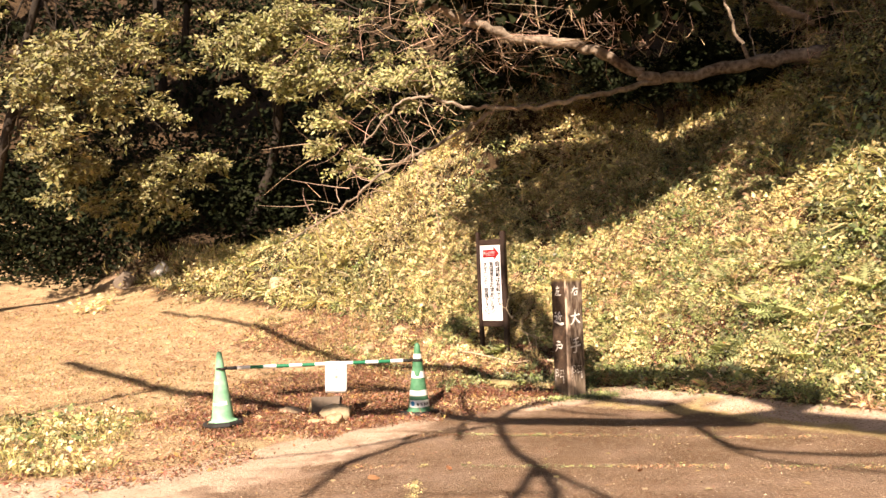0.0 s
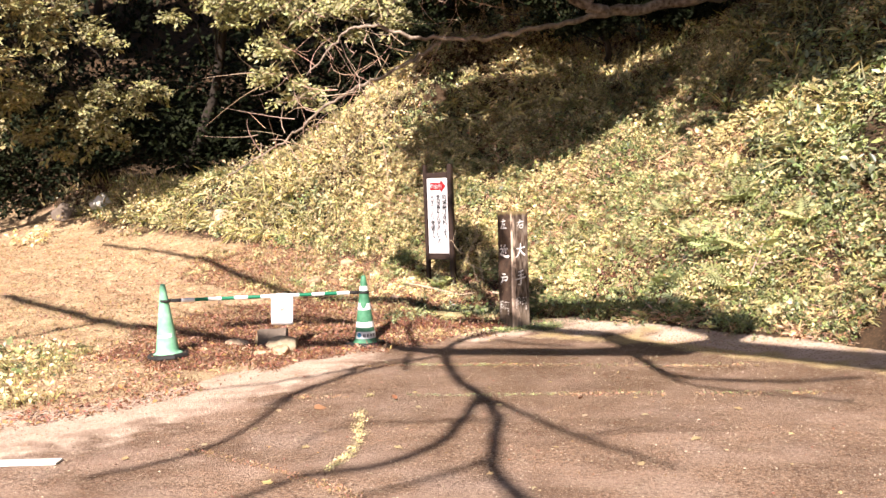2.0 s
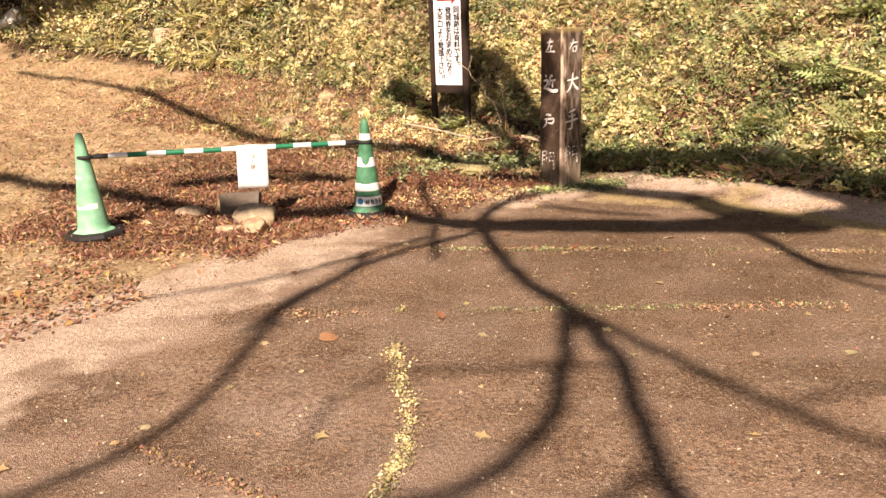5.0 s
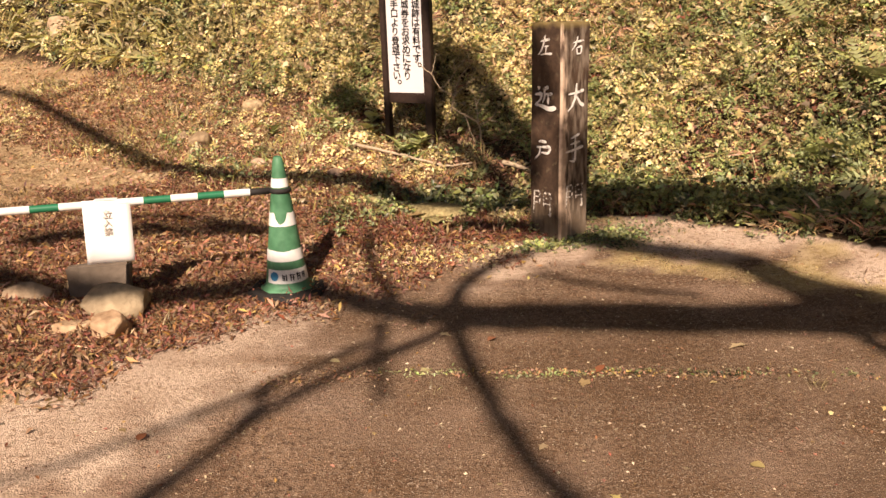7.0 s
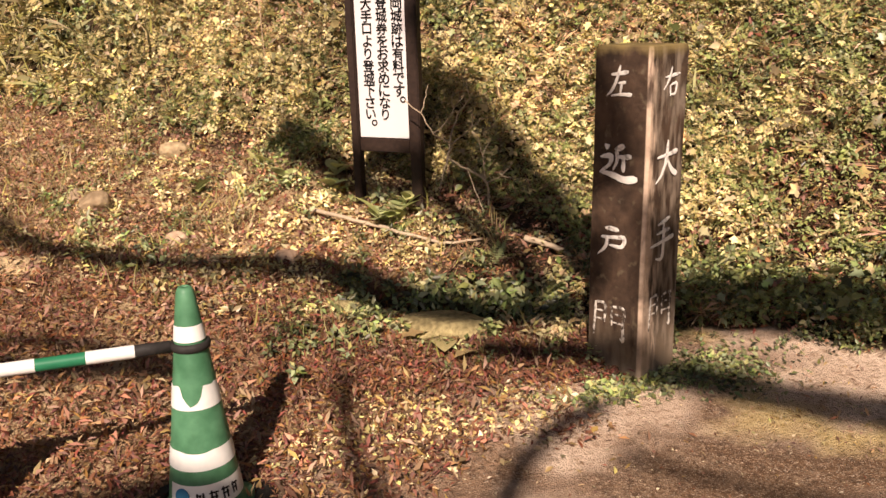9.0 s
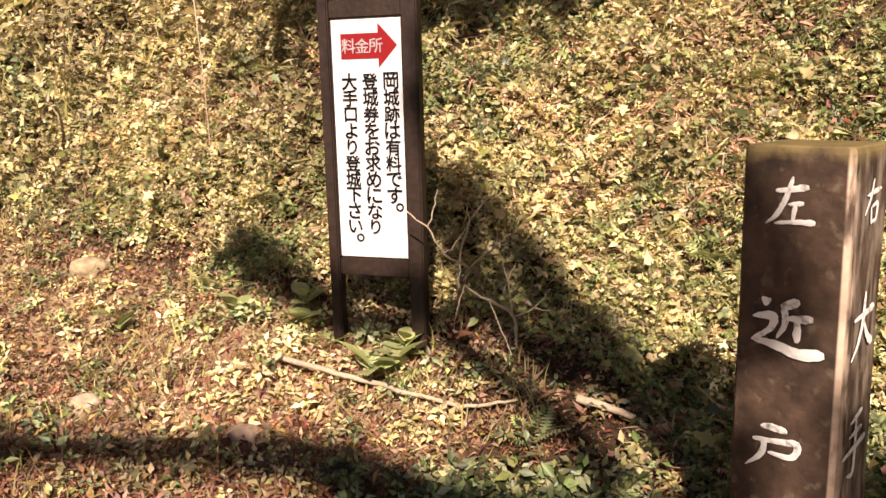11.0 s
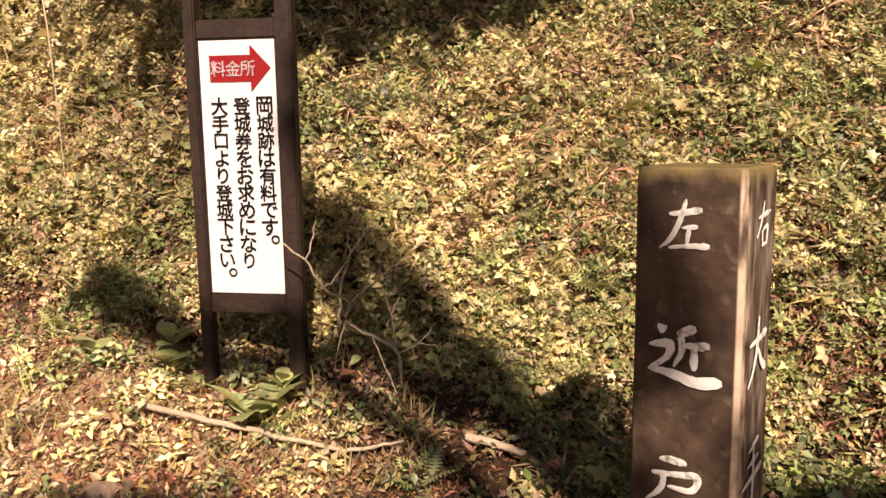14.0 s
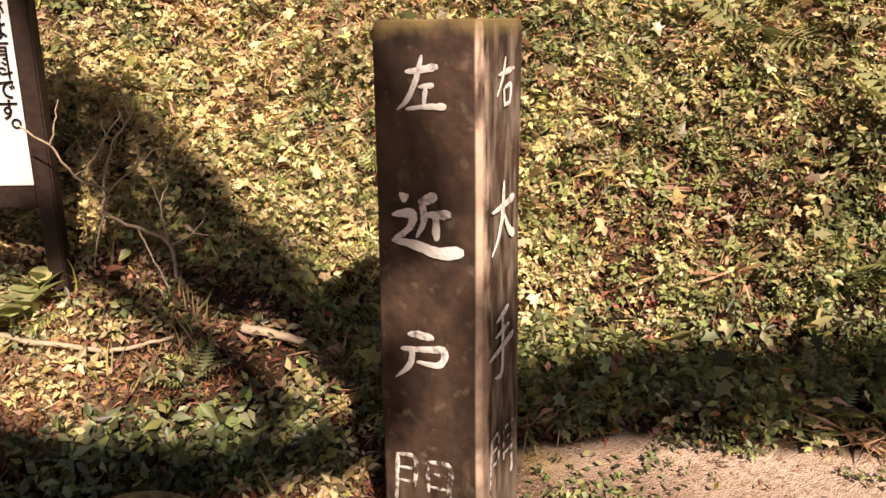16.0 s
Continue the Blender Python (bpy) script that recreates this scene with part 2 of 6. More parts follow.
RED = material("red_print", (0.25, 0.009, 0.010), 0.45, 0.0, 30, 0.12)
GREEN_PLASTIC = material("green_cone_plastic", (0.048, 0.175, 0.080), 0.5, 0.1, 18, 0.35, second=(0.11, 0.285, 0.155))
FADED_PLASTIC = material("faded_green_plastic", (0.14, 0.42, 0.22), 0.6, 0.1, 14, 0.25, second=(0.34, 0.58, 0.38))
GREEN_BAR = material("green_bar_plastic", (0.015, 0.16, 0.075), 0.45, 0.0, 30, 0.15)
WHITE_BAND = material("white_reflective_band", (0.76, 0.75, 0.70), 0.5, 0.05, 25, 0.12)
BLACK_RUBBER = material("black_rubber", (0.022, 0.019, 0.017), 0.7, 0.2, 40, 0.3)
BLUE_PRINT = material("blue_print", (0.03, 0.17, 0.30), 0.5, 0.0, 30, 0.1)
PAPER = material("white_paper", (0.82, 0.80, 0.76), 0.8, 0.0, 10, 0.04)
FAINT_INK = material("faded_brown_ink", (0.38, 0.33, 0.27), 0.8, 0.0, 30, 0.2)
STONE = material("tan_stone", (0.33, 0.215, 0.12), 0.9, 0.8, 22, 0.4, second=(0.60, 0.44, 0.28), obj=0.25)
GREY_STONE = material("grey_stone", (0.15, 0.115, 0.085), 0.9, 0.5, 25, 0.25)
BARK = material("grey_brown_bark", (0.10, 0.066, 0.042), 0.9, 0.9, 30, 0.5, second=(0.34, 0.25, 0.17))
# darker copy of the bark, with the shade put into its colour
SHADE_BARK = material("bark_darkened_for_shade", (0.030, 0.022, 0.015), 0.9, 0.6, 25, 0.4)
PALE_BARK = material("pale_lichen_bark", (0.10, 0.062, 0.04), 0.9, 1.0, 16, 0.5, second=(0.42, 0.33, 0.24))
CONCRETE = material("worn_tan_concrete", (0.36, 0.26, 0.16), 0.9, 0.25, 30, 0.3, second=(0.50, 0.38, 0.22))
TWIG = material("dry_twig", (0.40, 0.27, 0.175), 0.85, 0.3, 40, 0.3, island=0.45)
PALE_STICK = material("pale_dry_stick", (0.44, 0.34, 0.23), 0.85, 0.5, 40, 0.3)
LEAF_GREEN = material("green_leaf", (0.225, 0.248, 0.082), 0.34, 0.0, 6, 0.5, island=0.85, through=0.22)
LEAF_YELLOW = material("yellow_green_leaf", (0.54, 0.44, 0.19), 0.33, 0.0, 6, 0.55, island=0.62, through=0.22)
LEAF_PALE_GREEN = material("pale_cut_leaf", (0.52, 0.43, 0.19), 0.38, 0.0, 9, 0.55, island=0.35, through=0.22)
LEAF_FRESH = material("fresh_green_leaf", (0.225, 0.25, 0.085), 0.38, 0.0, 9, 0.45, island=0.4, through=0.22)
LEAF_STRAW = material("dead_reddish_straw", (0.52, 0.33, 0.18), 0.8, 0.0, 6, 0.35, island=0.45, through=0.12)
LEAF_DRY = material("dry_brown_leaf", (0.35, 0.205, 0.092), 0.75, 0.0, 3, 0.35, island=0.65, through=0.1)
LEAF_RUST = material("rust_brown_litter", (0.26, 0.13, 0.060), 0.8, 0.0, 3, 0.35, island=0.6, through=0.08)
LITTER = material("red_brown_litter", (0.185, 0.078, 0.034), 0.8, 0.0, 3, 0.35, island=0.6, through=0.05)
for m in (LEAF_GREEN, LEAF_YELLOW, LEAF_PALE_GREEN, LEAF_FRESH, LEAF_STRAW):
    clumpy(m)
RED_LEAF = material("red_brown_fallen_leaf", (0.33, 0.155, 0.075), 0.6, 0.0, 12, 0.3, obj=0.25, through=0.15)
LEAF_PALE = material("pale_fallen_leaf", (0.55, 0.43, 0.20), 0.7, 0.0, 12, 0.2, obj=0.35, through=0.15)
GRASS = material("grass_blade", (0.36, 0.31, 0.11), 0.55, 0.0, 3, 0.3, island=0.55, through=0.2)
FERN_GREEN = material("fern_frond_green", (0.40, 0.42, 0.16), 0.5, 0.0, 6, 0.25, obj=0.4, through=0.25)
TREE_LEAF = material("tree_leaf", (0.31, 0.29, 0.11), 0.5, 0.0, 2, 0.3, island=0.5, through=0.18)
BROWN_LEAF = material("brownish_tree_leaf", (0.25, 0.225, 0.085), 0.5, 0.0, 2, 0.3, island=0.5, through=0.15)
FLECK = material("pale_leaf_fleck", (0.58, 0.47, 0.30), 0.8, 0.0, 4, 0.2, island=0.4)
# evergreen leaf with the hollow's deep shade put into its colour
SHADE_LEAF = material("leaf_darkened_for_shade", (0.013, 0.016, 0.006), 0.6, 0.0, 2, 0.3, island=0.4)
MOSS = material("mossy_stone", (0.20, 0.15, 0.06), 0.9, 1.0, 40, 0.5, second=(0.52, 0.42, 0.20))

# sheen taken off so these shade-coloured leaves stay black in sun
SHADE_LEAF.node_tree.nodes["Principled BSDF"].inputs["Specular IOR Level"].default_value = 0.05
# ---- shape of the land ----
rng = np.random.default_rng(7)


def soft(v, w):
    return w * np.logaddexp(0, v / w)


def step(v):
    return 1 / (1 + np.exp(-np.clip(v, -40, 40)))


LATTICE = rng.random((64, 64))


def value_noise(x, y):
    x, y = np.asarray(x, float), np.asarray(y, float)
    i, j = np.floor(x).astype(int), np.floor(y).astype(int)
    u, v = x - i, y - j
    u, v = u * u * (3 - 2 * u), v * v * (3 - 2 * v)
    g = lambda a, b: LATTICE[a % 64, b % 64]
    return (g(i, j) * (1 - u) + g(i + 1, j) * u) * (1 - v) + (g(i, j + 1) * (1 - u) + g(i + 1, j + 1) * u) * v


def uphill(x, y):
    """Distance uphill of the bank's foot."""
    foot = 9.277 - 2.254 * (x - 3.004) - 1.437 * soft(3.004 - x, 0.516)
    lean = -2.254 * step((x - 3.004) / 0.516) - 0.817 * step(-(x - 3.004) / 0.516)
    return (y - foot) / np.sqrt(1 + lean * lean)


def road_edge(x):
    return np.interp(x, [-9, -3, -2.12, -1.66, -1.17, -0.52, -0.1, 0.6, 1.2, 1.66, 1.97, 2.51, 3.3, 4.2, 6, 12],
                     [5.2, 5.5, 5.91, 6.26, 6.96, 7.85, 8.24, 8.6, 9.0, 9.1, 8.93, 8.47, 7.35, 6.1, 2.3, -11])


def ditch(x, y):
    return np.exp(-(((x - 0.72) / 0.44) ** 4) - ((y - 9.83 + 0.22 * (x - 0.85)) / 0.20) ** 4)


def height(x, y):
    x, y = np.asarray(x, float), np.asarray(y, float)
    d = uphill(x, y)
    bank = 0.801 * soft(d, 0.13) + 0.28 * soft(d + 0.71, 0.36)
    ramp = 0.115 * soft(y - 8.55, 0.2) * step((1.2 - x) / 0.35)
    crest = 1.6 + 0.85 * soft(x + 2.4, 0.8) + 0.06 * np.maximum(0, y - 14)
    z = bank + ramp
    z = crest - soft(crest - z, 0.25)
    # ditch at the foot, deepest beside the post
    z = z - 0.42 * ditch(x, y)
    z = z - 0.10 * np.exp(-(((d + 0.07) / 0.09) ** 2)) * step((x - 1.55) / 0.06)
    rough = np.clip((y - road_edge(x)) / 0.4, 0, 1)
    z = z + rough * (0.05 * (value_noise(x * 1.7 + 9, y * 1.7) - 0.5) + (0.025 + 0.04 * step((y - 9.5) / 0.1)) * (value_noise(x * 7, y * 7 + 5) - 0.5))
    z = z + step((d - 0.2) / 0.08) * (0.16 * (value_noise(x * 3.3 + 31, y * 3.3 + 17) - 0.5) + 0.07 * (value_noise(x * 7.7 + 3, y * 7.7 + 27) - 0.5))
    z = z + 0.06 * step((d - 0.2) / 0.08) * (0.55 * value_noise(x * 4.1 + 61, y * 4.1 + 7) + 0.45 * value_noise(x * 8.7 + 5, y * 8.7 + 43) - 0.5)
    z = z + (1 - rough) * 0.012 * (value_noise(x * 1.1, y * 1.1) - 0.5)
    # wooded hill that closes the hollow
    z = z + 0.85 * soft(y - 22 - 0.15 * x, 1.2) * step((70 - y) / 3)
    z = z + 0.55 * soft(-x - 11, 1.0) * step((60 + x) / 3) * step((y - 4) / 1.5)
    return z


def slope_normal(x, y):
    e = 0.04
    nx = -(height(x + e, y) - height(x - e, y)) / (2 * e)
    ny = -(height(x, y + e) - height(x, y - e)) / (2 * e)
    n = np.stack([nx, ny, np.ones_like(nx)], -1)
    return n / np.linalg.norm(n, axis=-1, keepdims=True)


def smooth_shade(me):
    me.polygons.foreach_set("use_smooth", np.ones(len(me.polygons), bool))


def raw_mesh(name, verts, faces, mat, smooth=False):
    """A mesh from arrays of points and of equal-sided faces."""
    verts, faces = np.asarray(verts, np.float32), np.asarray(faces, np.int32)
    me = bpy.data.meshes.new(name)
    me.vertices.add(len(verts))
    me.vertices.foreach_set("co", verts.ravel())
    me.loops.add(faces.size)
    me.loops.foreach_set("vertex_index", faces.ravel())
    me.polygons.add(len(faces))
    me.polygons.foreach_set("loop_start", np.arange(0, faces.size, faces.shape[1], dtype=np.int32))
    me.update(calc_edges=True)
    me.materials.append(mat)
    if smooth:
        smooth_shade(me)
    return me


def graded(lo, hi, a, b, fine, far):
    """Lines close together from a to b and wider and wider apart out to lo and hi."""
    mid = list(np.arange(a, b + fine / 2, fine))
    out, stepw = [], fine
    while (out[-1] if out else b) < hi:
        stepw = min(stepw * 1.22, far)
        out.append((out[-1] if out else b) + stepw)
    back, stepw = [], fine
    while (back[-1] if back else a) > lo:
        stepw = min(stepw * 1.22, far)
        back.append((back[-1] if back else a) - stepw)
    return np.array(back[::-1] + mid + out)


gx, gy = graded(-400, 400, -5.5, 5.5, 0.054, 40), graded(-400, 400, 3.2, 13.6, 0.054, 40)
X, Y = np.meshgrid(gx, gy)
Z = height(X, Y)
nx_, ny_ = len(gx), len(gy)
idx = np.arange(nx_ * ny_).reshape(ny_, nx_)
quads = np.stack([idx[:-1, :-1], idx[:-1, 1:], idx[1:, 1:], idx[1:, :-1]], -1).reshape(-1, 4)
me = raw_mesh("ground", np.stack([X, Y, Z], -1).reshape(-1, 3), quads, GROUND, True)
past = Y - road_edge(X)
left = step((0.35 - X) / 0.15)
masks = {
    "dirt": np.clip((past + 1.7) / 1.6, 0, 1) * left * np.clip((0.9 - past) / 0.6, 0, 1) * step((-0.1 - X) / 0.25)
    + np.clip((past + 0.55) / 0.35, 0, 1) * step((X - 0.75) / 0.12) * np.clip(1.6 * value_noise(X * 3.1 + 4, Y * 3.1), 0.35, 1),
    "path": np.clip((past - 0.25) / 0.4, 0, 1) * step((1.2 - X) / 0.1) * np.clip((0.35 - uphill(X, Y)) / 0.3, 0, 1),
    # bare soil; inside the ditch its dark colour also stands in for shade
    "soil": np.maximum(np.clip(2.5 * ditch(X, Y), 0, 1), np.maximum(np.clip((uphill(X, Y) + 0.30) / 0.25, 0, 1), np.clip((past - 0.27) / 0.08, 0, 1) * step((X - 0.7) / 0.1))),
    "dark_road": step((X + 0.1 + 0.5 * (value_noise(X * 1.3 + 5, Y * 1.3) - 0.5)) / 0.35) * step((8.35 - Y - 0.15 * X) / 0.25) * step((Y - 5.7) / 0.6),
    "moss": np.clip((past + 0.85) / 0.5, 0, 1) * step((X - 1.35) / 0.2) * np.clip(value_noise(X * 2.2, Y * 2.2) * 2.4 - 0.15, 0, 1),
}
for key, v in masks.items():
    me.attributes.new(key, "FLOAT", "POINT").data.foreach_set("value", v.astype(np.float32).ravel())
tagged(new("ground", me), "brown road and leafy bank rising into woods", "ground", kind="structure")


# ---- small builders ----
def part(name, bm_or_me, mat, parent=None, label="", smooth=False):
    if isinstance(bm_or_me, bmesh.types.BMesh):
        me = bpy.data.meshes.new(name)
        bm_or_me.to_mesh(me)
        bm_or_me.free()
    else:
        me = bm_or_me
    if not len(me.materials):
        me.materials.append(mat)
    if smooth:
        smooth_shade(me)
    ob = new(name, me)
    if parent:
        ob.parent = parent
    if label:
        ob["label"] = label
    return ob


def empty(name, m, label, category, group=""):
    ob = new(name)
    ob.empty_display_size = 0.1
    ob.matrix_world = m
    return tagged(ob, label, category, group)


def block(x0, x1, y0, y1, z0, z1, bevel=0.004):
    bm = bmesh.new()
    bmesh.ops.create_cube(bm, size=1, matrix=Matrix.LocRotScale(((x0 + x1) / 2, (y0 + y1) / 2, (z0 + z1) / 2), None, (x1 - x0, y1 - y0, z1 - z0)))
    if bevel:
        bmesh.ops.bevel(bm, geom=bm.edges[:], offset=bevel, segments=2, affect="EDGES")
    return bm


def turned(profile, sides=32, close=False):
    """A turned shape from (radius, height) pairs."""
    bm = bmesh.new()
    rings = [[bm.verts.new((r * math.cos(a), r * math.sin(a), z)) for a in (2 * math.pi * k / sides for k in range(sides))] for r, z in profile]
    for a, b in zip(rings, rings[1:]):
        for k in range(sides):
            bm.faces.new((a[k], a[(k + 1) % sides], b[(k + 1) % sides], b[k]))
    if close:
        bm.faces.new(rings[-1])
        bm.faces.new(rings[0][::-1])
    return bm


def tube_arrays(points, radii, sides=8):
    """Points and quads of a tapering tube along a polyline."""
    p = np.asarray(points, float)
    t = np.gradient(p, axis=0)
    t /= np.linalg.norm(t, axis=1, keepdims=True) + 1e-9
    ref = np.array([0.0, 0.0, 1.0]) if abs(t[:, 2]).mean() < 0.8 else np.array([1.0, 0.0, 0.0])
    u = np.cross(t, ref)
    u /= np.linalg.norm(u, axis=1, keepdims=True) + 1e-9
    w = np.cross(u, t)
    a = np.linspace(0, 2 * np.pi, sides, endpoint=False)
    r = np.asarray(radii, float)[:, None, None]
    v = p[:, None] + r * (np.cos(a)[None, :, None] * u[:, None] + np.sin(a)[None, :, None] * w[:, None])
    n = len(p)
    k = np.arange(sides)
    f = [np.stack([i * sides + k, i * sides + (k + 1) % sides, (i + 1) * sides + (k + 1) % sides, (i + 1) * sides + k], -1) for i in range(n - 1)]
    return v.reshape(-1, 3), np.concatenate(f)


def curve_through(nodes, per=6, wobble=0.0, seed=0):
    """A smooth line through nodes (Catmull-Rom), with a little unevenness."""
    q = np.asarray(nodes, float)
    q = np.vstack([2 * q[0] - q[1], q, 2 * q[-1] - q[-2]])
    out = []
    for i in range(1, len(q) - 2):
        for s in np.linspace(0, 1, per, endpoint=False):
            a, b, c, d = q[i - 1], q[i], q[i + 1], q[i + 2]
            out.append(0.5 * (2 * b + (c - a) * s + (2 * a - 5 * b + 4 * c - d) * s ** 2 + (3 * b - a - 3 * c + d) * s ** 3))
    out.append(q[-2])
    out = np.array(out)
    if wobble:
        out[1:-1] += np.random.default_rng(seed).normal(0, wobble, (len(out) - 2, out.shape[1]))
    return out


def tubes(name, lines, mat, sides=8):
    """One mesh out of several (points, radii) tubes."""
    vs, fs, n = [], [], 0
    for pts, rad in lines:
        v, f = tube_arrays(pts, rad, sides)
        vs.append(v), fs.append(f + n)
        n += len(v)
    return raw_mesh(name, np.concatenate(vs), np.concatenate(fs), mat, True)


def turns(n, normal, tilt, r):
    """Random turns: z near the given normals, any spin about it."""
    z = normal + r.normal(0, tilt, (n, 3))
    z /= np.linalg.norm(z, axis=1, keepdims=True)
    a = r.normal(0, 1, (n, 3))
    x = np.cross(a, z)
    x /= np.linalg.norm(x, axis=1, keepdims=True)
    y = np.cross(z, x)
    return np.stack([x, y, z], -1)


def spread_mesh(name, proto, rot, size, place, mat):
    """Many copies of a small shape, joined into one mesh."""
    pv, pf = (np.asarray(a) for a in proto)
    v = np.einsum("nij,kj->nki", rot, pv) * np.asarray(size)[:, None, None] + place[:, None]
    f = pf[None] + (np.arange(len(place)) * len(pv))[:, None, None]
    return raw_mesh(name, v.reshape(-1, 3), f.reshape(-1, 3), mat)


# small shapes, length 1 along y, lying on z = 0
LEAF = ([(0, 0, 0), (0.28, 0.42, 0.10), (0, 1, -0.10), (-0.28, 0.42, 0.10)], [(0, 1, 2), (0, 2, 3)])
LOBED = ([(0, 0.35, 0.0), (0, 0, 0), (0.28, 0.02, 0.05), (0.22, 0.26, 0.03), (0.52, 0.42, 0.06), (0.24, 0.52, 0.03), (0, 1, -0.08), (-0.24, 0.52, 0.03), (-0.52, 0.42, 0.06), (-0.22, 0.26, 0.03), (-0.28, 0.02, 0.05)],
         [(0, k, k + 1) for k in range(1, 10)] + [(0, 10, 1)])
BLADE = ([(-0.03, 0, 0), (0.03, 0, 0), (-0.026, 0.36, 0.05), (0.026, 0.36, 0.05), (-0.016, 0.70, -0.02), (0.016, 0.70, -0.02), (0, 1, -0.18)],
         [(0, 1, 2), (1, 3, 2), (2, 3, 4), (3, 5, 4), (4, 5, 6)])


def frond_shape(pairs=11):
    v, f = [], []
    for k in range(pairs):
        y = 0.10 + 0.86 * k / pairs
        w = 0.30 * math.sin(math.pi * min(1, 0.22 + 0.80 * k / pairs)) + 0.02
        z = 0.30 * y - 0.42 * y * y
        for s in (-1, 1):
            n = len(v)
            v += [(0, y, z), (s * w * 0.55, y + 0.07, z - 0.01), (s * w, y + 0.10, z - 0.05), (s * w * 0.5, y - 0.015, z - 0.015)]
            f += [(n, n + 1, n + 2), (n, n + 2, n + 3)]
    for k in range(6):
        y0, y1 = k / 6, (k + 1) / 6
        n = len(v)
        v += [(-0.008, y0, 0.3 * y0 - 0.42 * y0 * y0), (0.008, y0, 0.3 * y0 - 0.42 * y0 * y0), (0, y1, 0.3 * y1 - 0.42 * y1 * y1)]
        f += [(n, n + 1, n + 2)]
    return v, f


FROND = frond_shape()


def spray_shape(r, leaves=22, size=0.26):
    """A flat fan of leaves on one twig."""
    v, f = [], []
    for k in range(leaves):
        t = k / leaves
        side = -1 if k % 2 else 1
        reach = 0.34 * math.sin(math.pi * (0.2 + 0.75 * t)) * r.uniform(0.5, 1.2)
        base = np.array([side * reach * r.uniform(0.2, 1), t, -0.16 * t * t + r.normal(0, 0.035)])
        a = side * r.uniform(-1.5, -0.3)
        q = np.array(Euler((r.normal(0, 0.35), r.normal(0, 0.4), a)).to_matrix())
        n = len(v)
        v += [tuple(base + q @ (np.array(p) * size * r.uniform(0.7, 1.2))) for p in LEAF[0]]
        f += [tuple(i + n for i in t3) for t3 in LEAF[1]]
    return v, f



def sprig_shape(r, n=8, droop=0.0):
    """A small plant one unit tall: a few leaves set round a stem."""
    v, f = [], []
    for k in range(n):
        h = 0.25 + 0.75 * (k + r.uniform(0, 1)) / n
        a = 2.4 * k + r.uniform(-0.5, 0.5)
        size = r.uniform(0.38, 0.62) * (1.15 - 0.4 * h)
        q = np.array((Euler((0, 0, a)).to_matrix() @ Euler((r.uniform(-0.35, 0.75) - droop, r.normal(0, 0.35), 0)).to_matrix()))
        base = np.array([-math.sin(a) * 0.08, math.cos(a) * 0.08, h * 0.9])
        j = len(v)
        v += [tuple(base + q @ (np.array(p) * size * np.array([r.uniform(0.75, 1.15), 1, 1]))) for p in LEAF[0]]
        f += [tuple(i + j for i in t3) for t3 in LEAF[1]]
    return v, f


SPRIGS = [sprig_shape(np.random.default_rng(70 + k), 7 + k % 3) for k in range(4)]
# ---- lettering ----
def letters(text, size, mat, name, thick=0.0015, stretch=1.0, bold=0.0):
    """One line of characters as a mesh, centred on the origin, in the x-y plane facing z."""
    cu = bpy.data.curves.new(name, "FONT")
    cu.body, cu.size, cu.extrude = text, size, thick
    cu.align_x, cu.align_y = "CENTER", "CENTER"
    cu.resolution_u = 3
    ob = bpy.data.objects.new(name, cu)
    scene.collection.objects.link(ob)
    me = bpy.data.meshes.new_from_object(ob.evaluated_get(bpy.context.evaluated_depsgraph_get()))
    bpy.data.objects.remove(ob)
    bpy.data.curves.remove(cu)
    co = np.empty(len(me.vertices) * 3, np.float32)
    me.vertices.foreach_get("co", co)
    co = co.reshape(-1, 3)
    if len(co):
        co[:, :2] -= (co[:, :2].max(0) + co[:, :2].min(0)) / 2
        span = co[:, :2].max(0) - co[:, :2].min(0)
        co[:, :2] *= size / max(span.max(), 1e-4) if len(text) == 1 and text not in "。" else 1.0
        co[:, 0] *= stretch
        me.vertices.foreach_set("co", co.ravel())
    if bold:  # thicker strokes: the same outline laid down several times
        bm, add = bmesh.new(), bold * size
        for dx, dy in ((-add, 0), (add, 0), (0, -add), (0, add), (add * 0.7, add * 0.7), (-add * 0.7, -add * 0.7)):
            n = len(bm.verts)
            bm.from_mesh(me)
            bm.verts.ensure_lookup_table()
            for v in bm.verts[n:]:
                v.co.x += dx
                v.co.y += dy
        bm.to_mesh(me)
        bm.free()
    me.materials.clear()
    me.materials.append(mat)
    me.name = name
    return me


def add_character(ch, size, mat, parent, m, name="character", stretch=1.0, bold=0.0):
    ob = part(name, letters(ch, size, mat, name, stretch=stretch, bold=bold), mat, parent)
    ob.matrix_basis = m
    return ob


